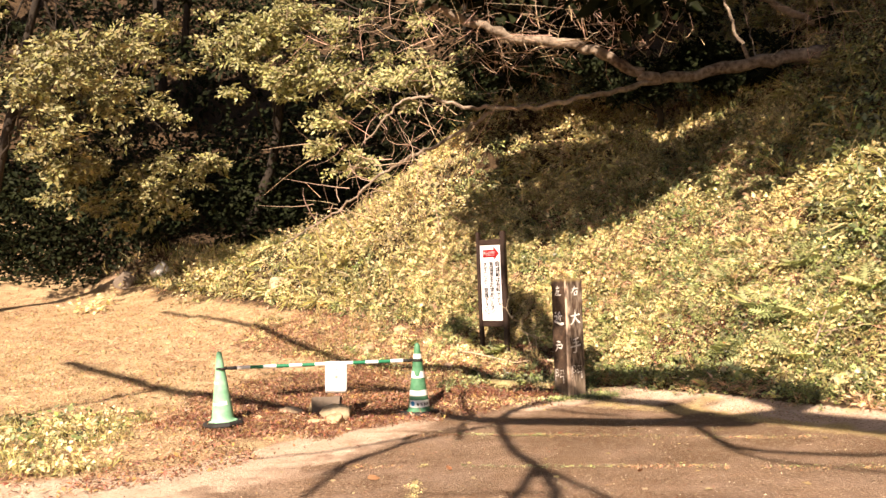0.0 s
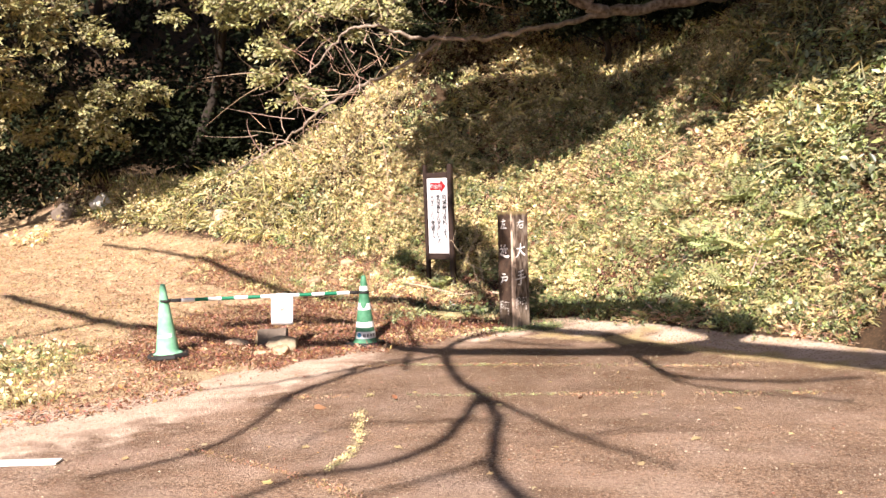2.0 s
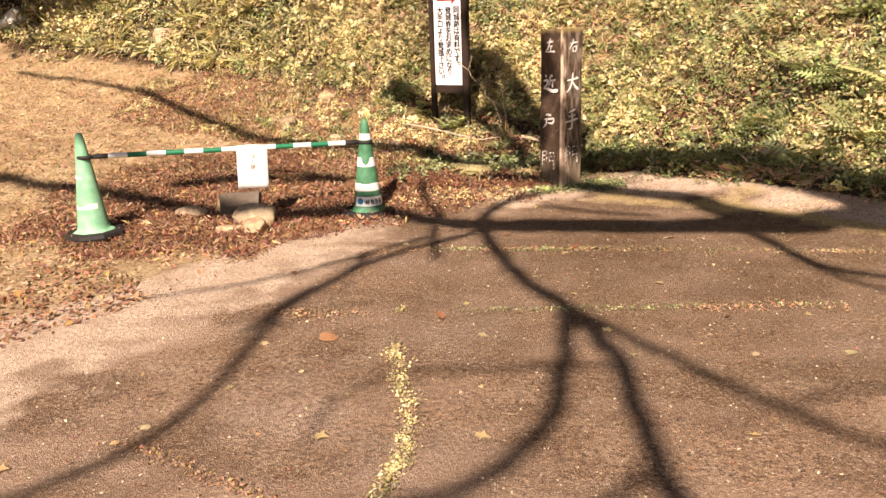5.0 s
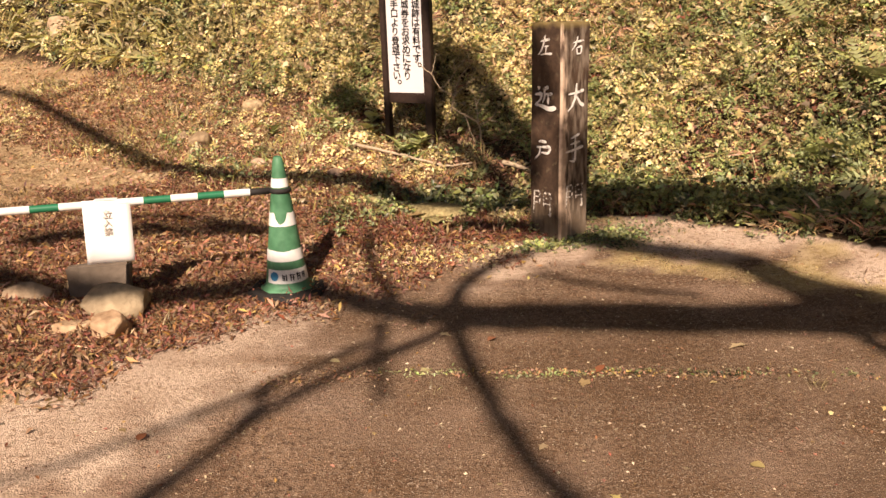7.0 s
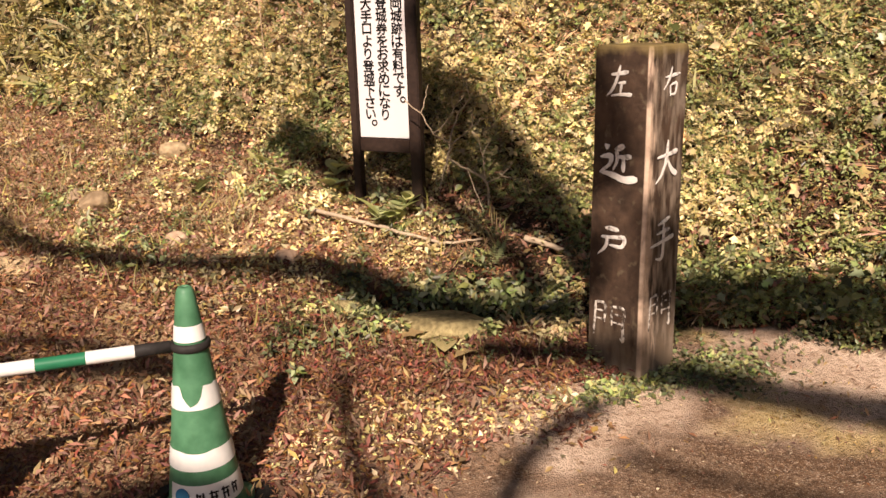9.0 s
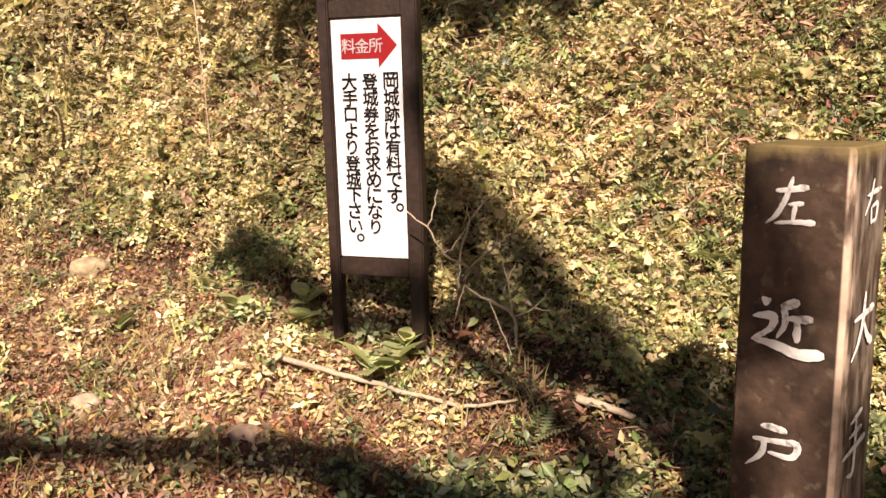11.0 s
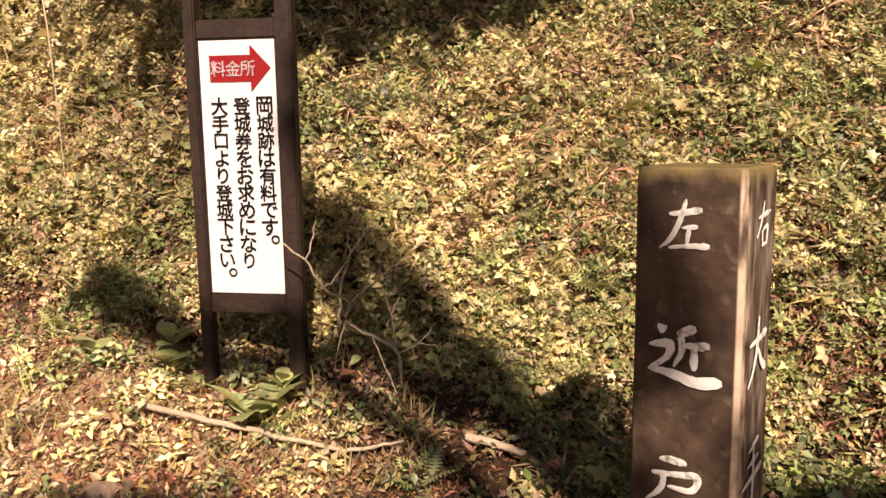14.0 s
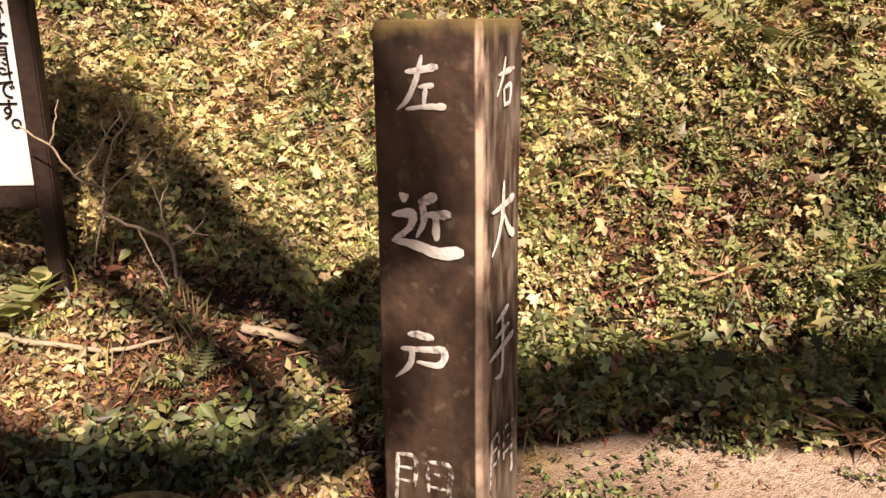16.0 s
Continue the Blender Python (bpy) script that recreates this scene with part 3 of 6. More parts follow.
# ---- direction post ----
# brush strokes in a unit square: points with the width of the brush at each
STROKES = {}
STROKES["左"] = [[(-0.32, 0.20, 0.07), (-0.05, 0.24, 0.10), (0.34, 0.30, 0.13)], [(0.02, 0.50, 0.07), (-0.10, 0.08, 0.10), (-0.28, -0.28, 0.09), (-0.50, -0.48, 0.03)],
                 [(-0.06, -0.06, 0.06), (0.26, -0.02, 0.10)], [(0.10, -0.06, 0.09), (0.04, -0.38, 0.08)], [(-0.32, -0.46, 0.06), (0.05, -0.41, 0.08), (0.50, -0.40, 0.13)]]
STROKES["近"] = [[(-0.36, 0.44, 0.05), (-0.26, 0.34, 0.15)], [(-0.47, 0.10, 0.06), (-0.20, 0.14, 0.12), (-0.24, -0.08, 0.08), (-0.46, -0.30, 0.07)],
                 [(-0.48, -0.30, 0.05), (-0.20, -0.33, 0.11), (0.15, -0.42, 0.14), (0.48, -0.38, 0.15)], [(0.14, 0.44, 0.13), (-0.10, 0.32, 0.10)],
                 [(-0.06, 0.32, 0.09), (-0.04, 0.05, 0.08), (-0.14, -0.22, 0.04)], [(-0.04, 0.14, 0.07), (0.32, 0.18, 0.12)], [(0.12, 0.14, 0.09), (0.12, -0.24, 0.10)]]
STROKES["戸"] = [[(-0.24, 0.40, 0.07), (0.02, 0.42, 0.13), (0.26, 0.38, 0.10)], [(-0.38, 0.10, 0.08), (0.0, 0.14, 0.09), (0.44, 0.18, 0.13), (0.36, -0.10, 0.10), (-0.08, -0.12, 0.08)],
                 [(-0.14, 0.14, 0.10), (-0.22, -0.20, 0.10), (-0.50, -0.50, 0.03)]]
STROKES["門"] = [[(-0.42, 0.42, 0.07), (-0.44, 0.0, 0.06), (-0.47, -0.50, 0.05)], [(-0.42, 0.40, 0.05), (-0.12, 0.38, 0.07), (-0.14, -0.10, 0.06)], [(-0.40, 0.18, 0.04), (-0.16, 0.20, 0.05)],
                 [(0.08, 0.38, 0.06), (0.10, -0.14, 0.06)], [(0.08, 0.37, 0.05), (0.46, 0.36, 0.08), (0.44, -0.10, 0.07), (0.46, -0.46, 0.08), (0.36, -0.42, 0.03)],
                 [(0.12, 0.18, 0.04), (0.40, 0.19, 0.05)], [(-0.41, -0.04, 0.04), (-0.16, -0.03, 0.05)], [(0.12, -0.04, 0.04), (0.40, -0.03, 0.05)]]
STROKES["右"] = [[(-0.02, 0.50, 0.08), (-0.16, 0.10, 0.10), (-0.46, -0.24, 0.04)], [(-0.40, 0.16, 0.07), (0.44, 0.26, 0.12)], [(-0.10, -0.10, 0.09), (-0.06, -0.46, 0.08)],
                 [(-0.08, -0.10, 0.06), (0.26, -0.06, 0.10), (0.20, -0.42, 0.08)], [(-0.06, -0.42, 0.06), (0.22, -0.40, 0.08)]]
STROKES["大"] = [[(-0.46, 0.12, 0.06), (0.02, 0.16, 0.09), (0.46, 0.22, 0.13)], [(0.02, 0.50, 0.08), (-0.04, 0.05, 0.11), (-0.22, -0.28, 0.09), (-0.48, -0.48, 0.03)], [(0.0, 0.06, 0.05), (0.22, -0.20, 0.11), (0.46, -0.34, 0.14)]]
STROKES["手"] = [[(0.28, 0.48, 0.11), (-0.20, 0.36, 0.05)], [(-0.24, 0.16, 0.05), (0.30, 0.22, 0.10)], [(-0.48, -0.10, 0.06), (0.0, -0.04, 0.08), (0.48, 0.04, 0.12)],
                 [(0.04, 0.40, 0.08), (0.06, -0.10, 0.10), (0.0, -0.42, 0.09), (-0.26, -0.40, 0.03)]]


def brushed(ch, w, h, seed):
    """One hand-painted character: every stroke a ribbon with a swelling brush width and ragged edges."""
    r = random.Random(seed)
    bm = bmesh.new()
    for layer, stroke in enumerate(STROKES[ch]):
        q = curve_through([(x * w, y * h, t) for x, y, t in stroke], 7)
        base = 0.0006 + 0.00012 * layer
        span = (w + h) / 2
        pts = [Vector((p[0], p[1])) for p in q]
        rows = []
        for k, p in enumerate(pts):
            d = (pts[min(k + 1, len(pts) - 1)] - pts[max(k - 1, 0)]).normalized()
            n = Vector((-d.y, d.x))
            end = min(k, len(pts) - 1 - k)
            half = 0.58 * span * q[k][2] * (0.45 if end == 0 else 0.85 if end == 1 else 1.0)
            rows.append([bm.verts.new((*(p + n * half * f * r.uniform(0.84, 1.12)), base + (0.0009 if abs(f) < 0.5 else 0.0))) for f in (-1, -0.4, 0.4, 1)])
        for a, b in zip(rows, rows[1:]):
            for k in range(3):
                bm.faces.new((a[k], a[k + 1], b[k + 1], b[k]))
    return bm


def build_post():
    post = empty("direction_post", pose(1.324, 9.184, -0.02, 0, 0, 32.8), "dark weathered square wooden post with white hand-painted characters", "post")
    ha, hb = 0.112, 0.122
    bm = bmesh.new()
    levels = [(-0.2, 1.02), (0.02, 1.02), (0.15, 1.01), (0.5, 1.005), (0.9, 1.0), (1.24, 1.0), (1.285, 0.995), (1.297, 0.975), (1.301, 0.93)]
    rings = []
    for z, f in levels:
        ring = []
        for sx, sy in ((-1, -1), (1, -1), (1, 1), (-1, 1)):
            c = 0.007 + (0.004 if (sx, sy) == (-1, -1) else 0)
            x, y = ha * f, hb * f
            ring += [(sx * (x - c), sy * y), (sx * x, sy * (y - c))]
        order = sorted(ring, key=lambda q: math.atan2(q[1], q[0]))
        rings.append([bm.verts.new((x + 0.002 * math.sin(z * 7 + x * 40), y + 0.002 * math.cos(z * 5 + y * 30), z)) for x, y in order])
    for a, b in zip(rings, rings[1:]):
        for k in range(8):
            bm.faces.new((a[k], a[(k + 1) % 8], b[(k + 1) % 8], b[k]))
    bm.faces.new(rings[-1])
    part("shaft", bm, POST, post)
    left = (("左", 0.006, 1.177, 0.112, 0.112), ("近", -0.002, 0.889, 0.176, 0.140), ("戸", 0.019, 0.590, 0.128, 0.120), ("門", 0.020, 0.282, 0.150, 0.150))
    right = (("右", 0.010, 1.173, 0.105, 0.105), ("大", 0.002, 0.892, 0.135, 0.155), ("手", -0.006, 0.602, 0.150, 0.165), ("門", 0.000, 0.330, 0.140, 0.150))
    for k, (ch, at, z, w, h) in enumerate(left + right):
        m = pose(-ha - 0.0034, at, z, 90, 0, -90) if k < 4 else pose(at, -hb - 0.0034, z, 90, 0, 0)
        ob = part("painted_character", brushed(ch, w, h, 90 + k), FADED_CHARACTER if ch == "門" else CHARACTER, post)
        ob.matrix_basis = m
    return post


build_post()


# ---- wooden notice board ----
def build_sign():
    sign = empty("notice_board", pose(0.541, 10.892, 0.40, 0.8, 0, -31.5), "white notice board with red arrow framed in dark brown timber posts", "sign")
    w, z0, z1 = 0.154, 0.348, 1.299
    for sx in (-1, 1):
        half = 0.023 if sx < 0 else 0.031
        ob = part("post", block(-half, half, -0.03, 0.03, -0.25, 1.475, 0.006), FRAME_WOOD, sign)
        ob.location = (sx * (w + half + 0.002), 0.0, 0)
    part("top_rail", block(-w, w, -0.024, 0.022, z1 + 0.004, z1 + 0.074, 0.005), FRAME_WOOD, sign)
    part("bottom_rail", block(-w, w, -0.024, 0.022, z0 - 0.078, z0 - 0.004, 0.005), FRAME_WOOD, sign)
    panel = part("panel", block(-w + 0.001, w - 0.001, -0.016, 0.010, z0, z1, 0.002), BOARD, sign, "white painted panel")
    for sx in (-1, 1):
        strip = part("batten", block(-0.0025, 0.0025, -0.022, 0.006, z0, z1, 0.001), FRAME_WOOD, sign)
        strip.location = (sx * (w - 0.0025), 0, 0)
    # red arrow
    bm = bmesh.new()
    pts = [(-0.112, -0.048), (0.048, -0.048), (0.048, -0.085), (0.127, 0.0), (0.048, 0.085), (0.048, 0.048), (-0.112, 0.048)]
    f = bm.faces.new([bm.verts.new((x, 0, z)) for x, z in pts])
    grown = bmesh.ops.extrude_face_region(bm, geom=[f])["geom"]
    bmesh.ops.translate(bm, verts=[v for v in grown if isinstance(v, bmesh.types.BMVert)], vec=(0, -0.0015, 0))
    arrow = part("arrow", bm, RED, panel, "red arrow with white characters")
    arrow.location = (0.004, -0.0185, 1.196)
    for k, ch in enumerate("料金所"):
        add_character(ch, 0.057, BOARD, panel, pose(-0.074 + 0.058 * k, -0.0215, 1.196, 90, 0, 0), "white_character", bold=0.007)
    columns = (("岡城跡は有料です。", 0.100), ("登城券をお求めになり", 0.011), ("大手口より登城下さい。", -0.078))
    for text, x in columns:
        for k, ch in enumerate(text):
            size = 0.0635
            z = 1.060 - 0.0648 * k
            if ch == "。":
                ring = part("full_stop", turned([(0.0105, 0), (0.017, 0), (0.017, 0.003), (0.0105, 0.003), (0.0105, 0)], 20), INK, panel)
                ring.matrix_basis = pose(x + 0.020, -0.0178, z + 0.018, 90, 0, 0)
                continue
            size *= {"口": 0.86, "り": 0.92, "い": 0.9, "よ": 0.92}.get(ch, 1.0)
            add_character(ch, size, INK, panel, pose(x, -0.0195, z, 90, 0, 0), "black_character", bold=0.014)
    return sign


build_sign()


# ---- traffic cones, bar and paper ----
def cone_radius(z):
    return 0.108 - (z - 0.05) * (0.108 - 0.026) / 0.63


def band(z0, z1, a0=-math.pi, a1=math.pi, torn=0.0, seed=0, out=0.0015):
    """A wrap round the cone between two heights, with a torn upper edge where asked."""
    r = np.random.default_rng(seed)
    bm = bmesh.new()
    n = 40
    cols = []
    for k in range(n + 1):
        a = a0 + (a1 - a0) * k / n
        top = z1 - torn * max(0.0, math.sin(3.1 * a + 0.9)) ** 0.6 * (z1 - z0) - torn * r.uniform(0, 0.12) * (z1 - z0)
        lo, hi = cone_radius(z0) + out, cone_radius(top) + out
        cols.append((bm.verts.new((lo * math.cos(a), lo * math.sin(a), z0)), bm.verts.new((hi * math.cos(a), hi * math.sin(a), top))))
    for p, q in zip(cols, cols[1:]):
        bm.faces.new((p[0], q[0], q[1], p[1]))
    return bm


def build_cone(m, faded):
    label = "faded pale green traffic cone on a dark rubber weight" if faded else "green traffic cone with torn white bands and printed label"
    cone = empty("traffic_cone", m, label, "traffic cone", "cones holding the barrier bar")
    mat = FADED_PLASTIC if faded else GREEN_PLASTIC
    prof = [(0.132, 0.012), (0.136, 0.022), (0.132, 0.040), (0.116, 0.050), (0.1085, 0.060)]
    prof += [(cone_radius(z), z) for z in np.linspace(0.08, 0.66, 14)] + [(0.024, 0.685), (0.019, 0.697), (0.011, 0.701), (0.010, 0.692)]
    body = turned(prof, 40)
    for v in body.verts:
        if v.co.z < 0.055:  # chipped and bent foot
            a = math.atan2(v.co.y, v.co.x)
            v.co.z += 0.006 * math.sin(3 * a + 1) + 0.004 * math.sin(7 * a)
            v.co.x *= 1 + 0.05 * math.sin(2 * a + 0.6)
            v.co.y *= 1 + 0.05 * math.sin(5 * a)
    part("body", body, mat, cone, smooth=True)
    bm = turned([(0.10, 0.0), (0.196, 0.0), (0.204, 0.014), (0.197, 0.036), (0.178, 0.046), (0.146, 0.044), (0.134, 0.030)], 8)
    part("weight_ring", bm, BLACK_RUBBER, cone, "dark rubber weight ring")
    if not faded:
        part("white_band", band(0.552, 0.596), WHITE_BAND, cone, "worn white band", True)
        part("white_band", band(0.363, 0.432, torn=0.8, seed=3), WHITE_BAND, cone, "torn white band", True)
        part("white_band", band(0.190, 0.246, torn=0.1, seed=5), WHITE_BAND, cone, "scuffed white band", True)
        label_ob = part("label", band(0.082, 0.150, -2.75, 0.15, out=0.002), WHITE_BAND, cone, "white label with blue mark and illegible print", True)
        for a, z, w, h, mt in ((-2.30, 0.118, 0.046, 0.040, BLUE_PRINT), (-1.83, 0.113, 0.016, 0.030, INK), (-1.70, 0.113, 0.005, 0.032, INK), (-1.42, 0.114, 0.026, 0.036, INK), (-1.08, 0.115, 0.026, 0.036, INK), (-0.76, 0.116, 0.024, 0.034, INK)):
            r0 = cone_radius(z) + 0.003
            if mt is BLUE_PRINT:
                mark = turned([(0.0001, 0.001), (w / 2, 0.001), (w / 2, 0)], 22)
            else:
                mark = bmesh.new()
                for dx, dz, bw, bh in ((0, h * 0.3, w, 0.005), (0, -h * 0.05, w * 0.8, 0.005), (-w * 0.25, 0, 0.005, h), (w * 0.22, -h * 0.15, 0.005, h * 0.7)):
                    bmesh.ops.create_cube(mark, size=1, matrix=Matrix.LocRotScale((dx, dz, 0), None, (bw, bh, 0.001)))
            ob = part("mark", mark, mt, label_ob)
            ob.matrix_basis = pose(r0 * math.cos(a), r0 * math.sin(a), z, 90, 0, math.degrees(a) + 90) @ pose(0, 0, 0, -7.4, 0, 0)
    else:
        for k, (z, h) in enumerate(((0.40, 0.03), (0.20, 0.035))):
            part("worn_band", band(z, z + h, -2.6 + k * 0.3, -1.5 + k, torn=0.5, seed=k), WHITE_BAND, cone, "scraps of a white band", True)
    return cone


CONE_R, CONE_L = Vector((-0.222, 8.48, 0)), Vector((-2.06, 8.09, 0))
for c, faded, rz, lean in ((CONE_R, False, 12, 0.0), (CONE_L, True, -10, -2.0)):
    c.z = float(height(c.x, c.y))
    build_cone(pose(c.x, c.y, c.z - 0.004, 0, lean, rz), faded)


def build_bar():
    a, b = CONE_L + Vector((0, 0, 0.535)), CONE_R + Vector((0, 0, 0.530))
    d = (b - a).normalized()
    bar = empty("barrier_bar", Matrix.Translation(a), "green and white striped plastic bar resting between two cones", "barrier")
    spin = d.to_track_quat("X", "Z").to_matrix().to_4x4()
    length = (b - a).length
    for end, at in ((0, 0.0), (1, length)):
        ring = bmesh.new()
        n, k_sides, R, r = 24, 8, 0.047, 0.0085
        grid = [[ring.verts.new(((R + r * math.cos(q)) * math.cos(p), (R + r * math.cos(q)) * math.sin(p), r * 1.5 * math.sin(q))) for q in np.linspace(0, 2 * math.pi, k_sides, endpoint=False)] for p in np.linspace(0, 2 * math.pi, n, endpoint=False)]
        for i in range(n):
            for j in range(k_sides):
                ring.faces.new((grid[i][j], grid[(i + 1) % n][j], grid[(i + 1) % n][(j + 1) % k_sides], grid[i][(j + 1) % k_sides]))
        ob = part("end_ring", ring, BLACK_RUBBER, bar, "black rubber loop", True)
        ob.matrix_basis = spin @ pose(at, 0, 0.0)
        arm = turned([(0.006, 0), (0.0165, 0.002), (0.0175, 0.10), (0.012, 0.105)], 14)
        ob = part("end_sleeve", arm, BLACK_RUBBER, bar, "black rubber sleeve", True)
        ob.matrix_basis = spin @ (pose(0.050, 0, 0, 0, 90, 0) if end == 0 else pose(length - 0.050, 0, 0, 0, -90, 0))
    n = 13
    seg = (length - 0.29) / n
    green = turned([(0.0175, 0), (0.0175, seg)], 18)
    white = turned([(0.0182, 0), (0.0182, seg)], 18)
    meshes = []
    for nm, bm, mt in (("stripe", white, WHITE_BAND), ("stripe", green, GREEN_BAR)):
        me = bpy.data.meshes.new(nm)
        bm.to_mesh(me)
        bm.free()
        me.materials.append(mt)
        smooth_shade(me)
        meshes.append(me)
    for k in range(n):
        ob = part("stripe", meshes[k % 2], None, bar)
        ob.matrix_basis = spin @ pose(0.145 + seg * k, 0, 0, 0, 90, 0)
    return a, b


BAR_A, BAR_B = build_bar()


def build_paper():
    along = (BAR_B - BAR_A).normalized()
    at = BAR_A + (BAR_B - BAR_A) * 0.575
    yaw = math.degrees(math.atan2(along.y, along.x))
    sheet = empty("paper_notice", Matrix.Translation(at) @ pose(0, 0, 0, 0, 2.0, yaw + 3), "white paper notice with faint brushed characters hanging from the bar", "notice")
    bm = bmesh.new()
    nx, nz = 8, 12
    g = [[bm.verts.new((-0.104 + 0.208 * i / nx, -0.0215 - 0.010 * math.sin(2.2 * j / nz) + 0.004 * math.sin(3 * i / nx), 0.022 - 0.300 * j / nz)) for i in range(nx + 1)] for j in range(nz + 1)]
    for j in range(nz):
        for i in range(nx):
            bm.faces.new((g[j][i], g[j + 1][i], g[j + 1][i + 1], g[j][i + 1]))
    page = part("page", bm, PAPER, sheet, smooth=True)
    sol = page.modifiers.new("thickness", "SOLIDIFY")
    sol.thickness = 0.0008
    for k, ch in enumerate("立入禁"):
        add_character(ch, 0.036, FAINT_INK, page, pose(-0.002, -0.034, -0.040 - 0.042 * k, 90, 0, 0), "faint_character")
    tape = part("tape", block(-0.05, 0.05, -0.022, 0.020, 0.0185, 0.022, 0.001), PAPER, sheet, "strip of white tape over the bar")
    return sheet


build_paper()


# ---- stones ----
def stone(x, y, size, seed, label, mat=STONE, sink=0.3, rz=0, flat=0.6, name="stone", dz=0.0):
    r = random.Random(seed)
    bm = bmesh.new()
    bmesh.ops.create_icosphere(bm, subdivisions=4, radius=0.5)
    planes = [(Vector((r.gauss(0, 1), r.gauss(0, 1), r.gauss(0, 0.8))).normalized(), r.uniform(0.30, 0.44)) for _ in range(13)]
    for v in bm.verts:
        p = v.co.copy()
        for n, d in planes:
            over = p.dot(n) - d
            if over > 0:
                p -= n * over * 0.98
        p += 0.03 * Vector((noise.noise(p * 5 + Vector((seed, 0, 0))), noise.noise(p * 5 + Vector((0, seed, 3))), noise.noise(p * 5 + Vector((7, 1, seed)))))
        v.co = Vector((p.x * size[0] * 1.25, p.y * size[1] * 1.25, p.z * size[2] * 1.25))
    z = float(height(x, y)) + size[2] * (0.5 - sink) + dz
    ob = part(name, bm, mat, None, "", True)
    ob.matrix_world = pose(x, y, z, r.uniform(-6, 6), r.uniform(-6, 6), rz)
    return tagged(ob, label, "stone")


stone(-1.02, 8.33, (0.33, 0.22, 0.17), 17, "rounded tan stone lying in leaf litter", rz=-8, sink=0.2)
stone(-0.965, 8.02, (0.17, 0.14, 0.14), 5, "small angular pink-tan stone", rz=20, sink=0.16)
stone(-1.16, 8.10, (0.18, 0.12, 0.06), 8, "flat tan stone half buried in leaves", rz=10)
stone(-1.53, 8.58, (0.24, 0.14, 0.10), 12, "flat pale stone in the leaf litter", rz=12)
stone(-1.31, 8.66, (0.09, 0.09, 0.16), 14, "small pale upright stone", rz=5)
stone(-1.75, 8.28, (0.10, 0.07, 0.05), 15, "small tan pebble in the leaf litter", rz=5)
stone(-1.12, 11.20, (0.16, 0.11, 0.14), 21, "pale stone on the slope", rz=30)
stone(-1.28, 11.45, (0.11, 0.09, 0.09), 29, "pale stone on the slope", rz=70)
stone(-0.76, 11.95, (0.16, 0.12, 0.13), 22, "pale yellowish stone on the bank", rz=10)
stone(-0.27, 12.19, (0.15, 0.12, 0.13), 23, "pale yellowish stone on the bank", rz=50)
stone(-3.18, 14.65, (0.36, 0.25, 0.22), 24, "large pale stone on the bank", rz=15)
stone(-6.18, 17.0, (0.36, 0.3, 0.36), 25, "white stone beside the path", PAINT_WHITE, rz=15, sink=0.2)
stone(-6.95, 17.3, (0.55, 0.4, 0.4), 26, "dark rounded boulder beside the path", GREY_STONE, rz=25, sink=0.25)
stone(0.62, 9.50, (0.40, 0.20, 0.15), 31, "mossy yellowish stone edging the ditch", MOSS, rz=-6, sink=0.30)
stone(0.24, 9.72, (0.22, 0.13, 0.10), 32, "mossy stone edging the ditch", MOSS, rz=-20, sink=0.42)
stone(-0.02, 10.35, (0.13, 0.10, 0.08), 33, "tan stone at the edge of the slope", rz=10)
stone(-0.62, 10.75, (0.13, 0.1, 0.09), 34, "tan stone at the edge of the slope", rz=40)


def slab():
    bm = block(-0.15, 0.15, -0.05, 0.05, -0.05, 0.185, 0.012)
    bmesh.ops.subdivide_edges(bm, edges=bm.edges[:], cuts=2, use_grid_fill=True)
    for v in bm.verts:
        v.co += 0.010 * Vector((noise.noise(v.co * 9), noise.noise(v.co * 8 + Vector((3, 1, 0))), noise.noise(v.co * 7)))
    ob = part("stone_block", bm, GREY_STONE)
    ob.matrix_world = pose(-1.155, 8.55, float(height(-1.155, 8.55)), -6, 0, 8)
    return tagged(ob, "rough grey-brown stone block standing behind the paper notice", "stone")


slab()


# ---- white line on the road ----
bm = block(-3.6, -1.66, 4.84, 4.935, -0.01, 0.0, 0)
ob = part("road_line", bm, PAINT_WHITE)
ob.matrix_world = pose(0, 0, 0.0135)
tagged(ob, "worn white painted line on the road", "road marking", kind="structure")


# ---- sticks ----
def on_ground(x, y, up=0.0):
    return np.array([x, y, float(height(x, y)) + up])


def stick(nodes, r0, r1, name, label, mat, twigs=0, seed=0):
    q = curve_through(nodes, 6, 0.004, seed)
    main = (q, np.linspace(r0, r1, len(q)))
    lines = [main]
    r = np.random.default_rng(seed)
    for _ in range(twigs):
        i = r.integers(2, len(q) - 1)
        d = r.normal(0, 1, 3)
        d[2] = abs(d[2]) * 0.9
        d /= np.linalg.norm(d)
        L = r.uniform(0.15, 0.50)
        pts = np.array([q[i] + d * L * s + r.normal(0, 0.005, 3) * (s > 0) for s in np.linspace(0, 1, 6)])
        lines.append((pts, np.linspace(r1 * 0.8, r1 * 0.3, 6)))
    ob = part(name, tubes(name, lines[:1], mat, 8), mat)
    for pts in lines[1:]:
        part("twig", tubes("twig", [pts], mat, 6), mat, ob)
    return tagged(ob, label, "branch")


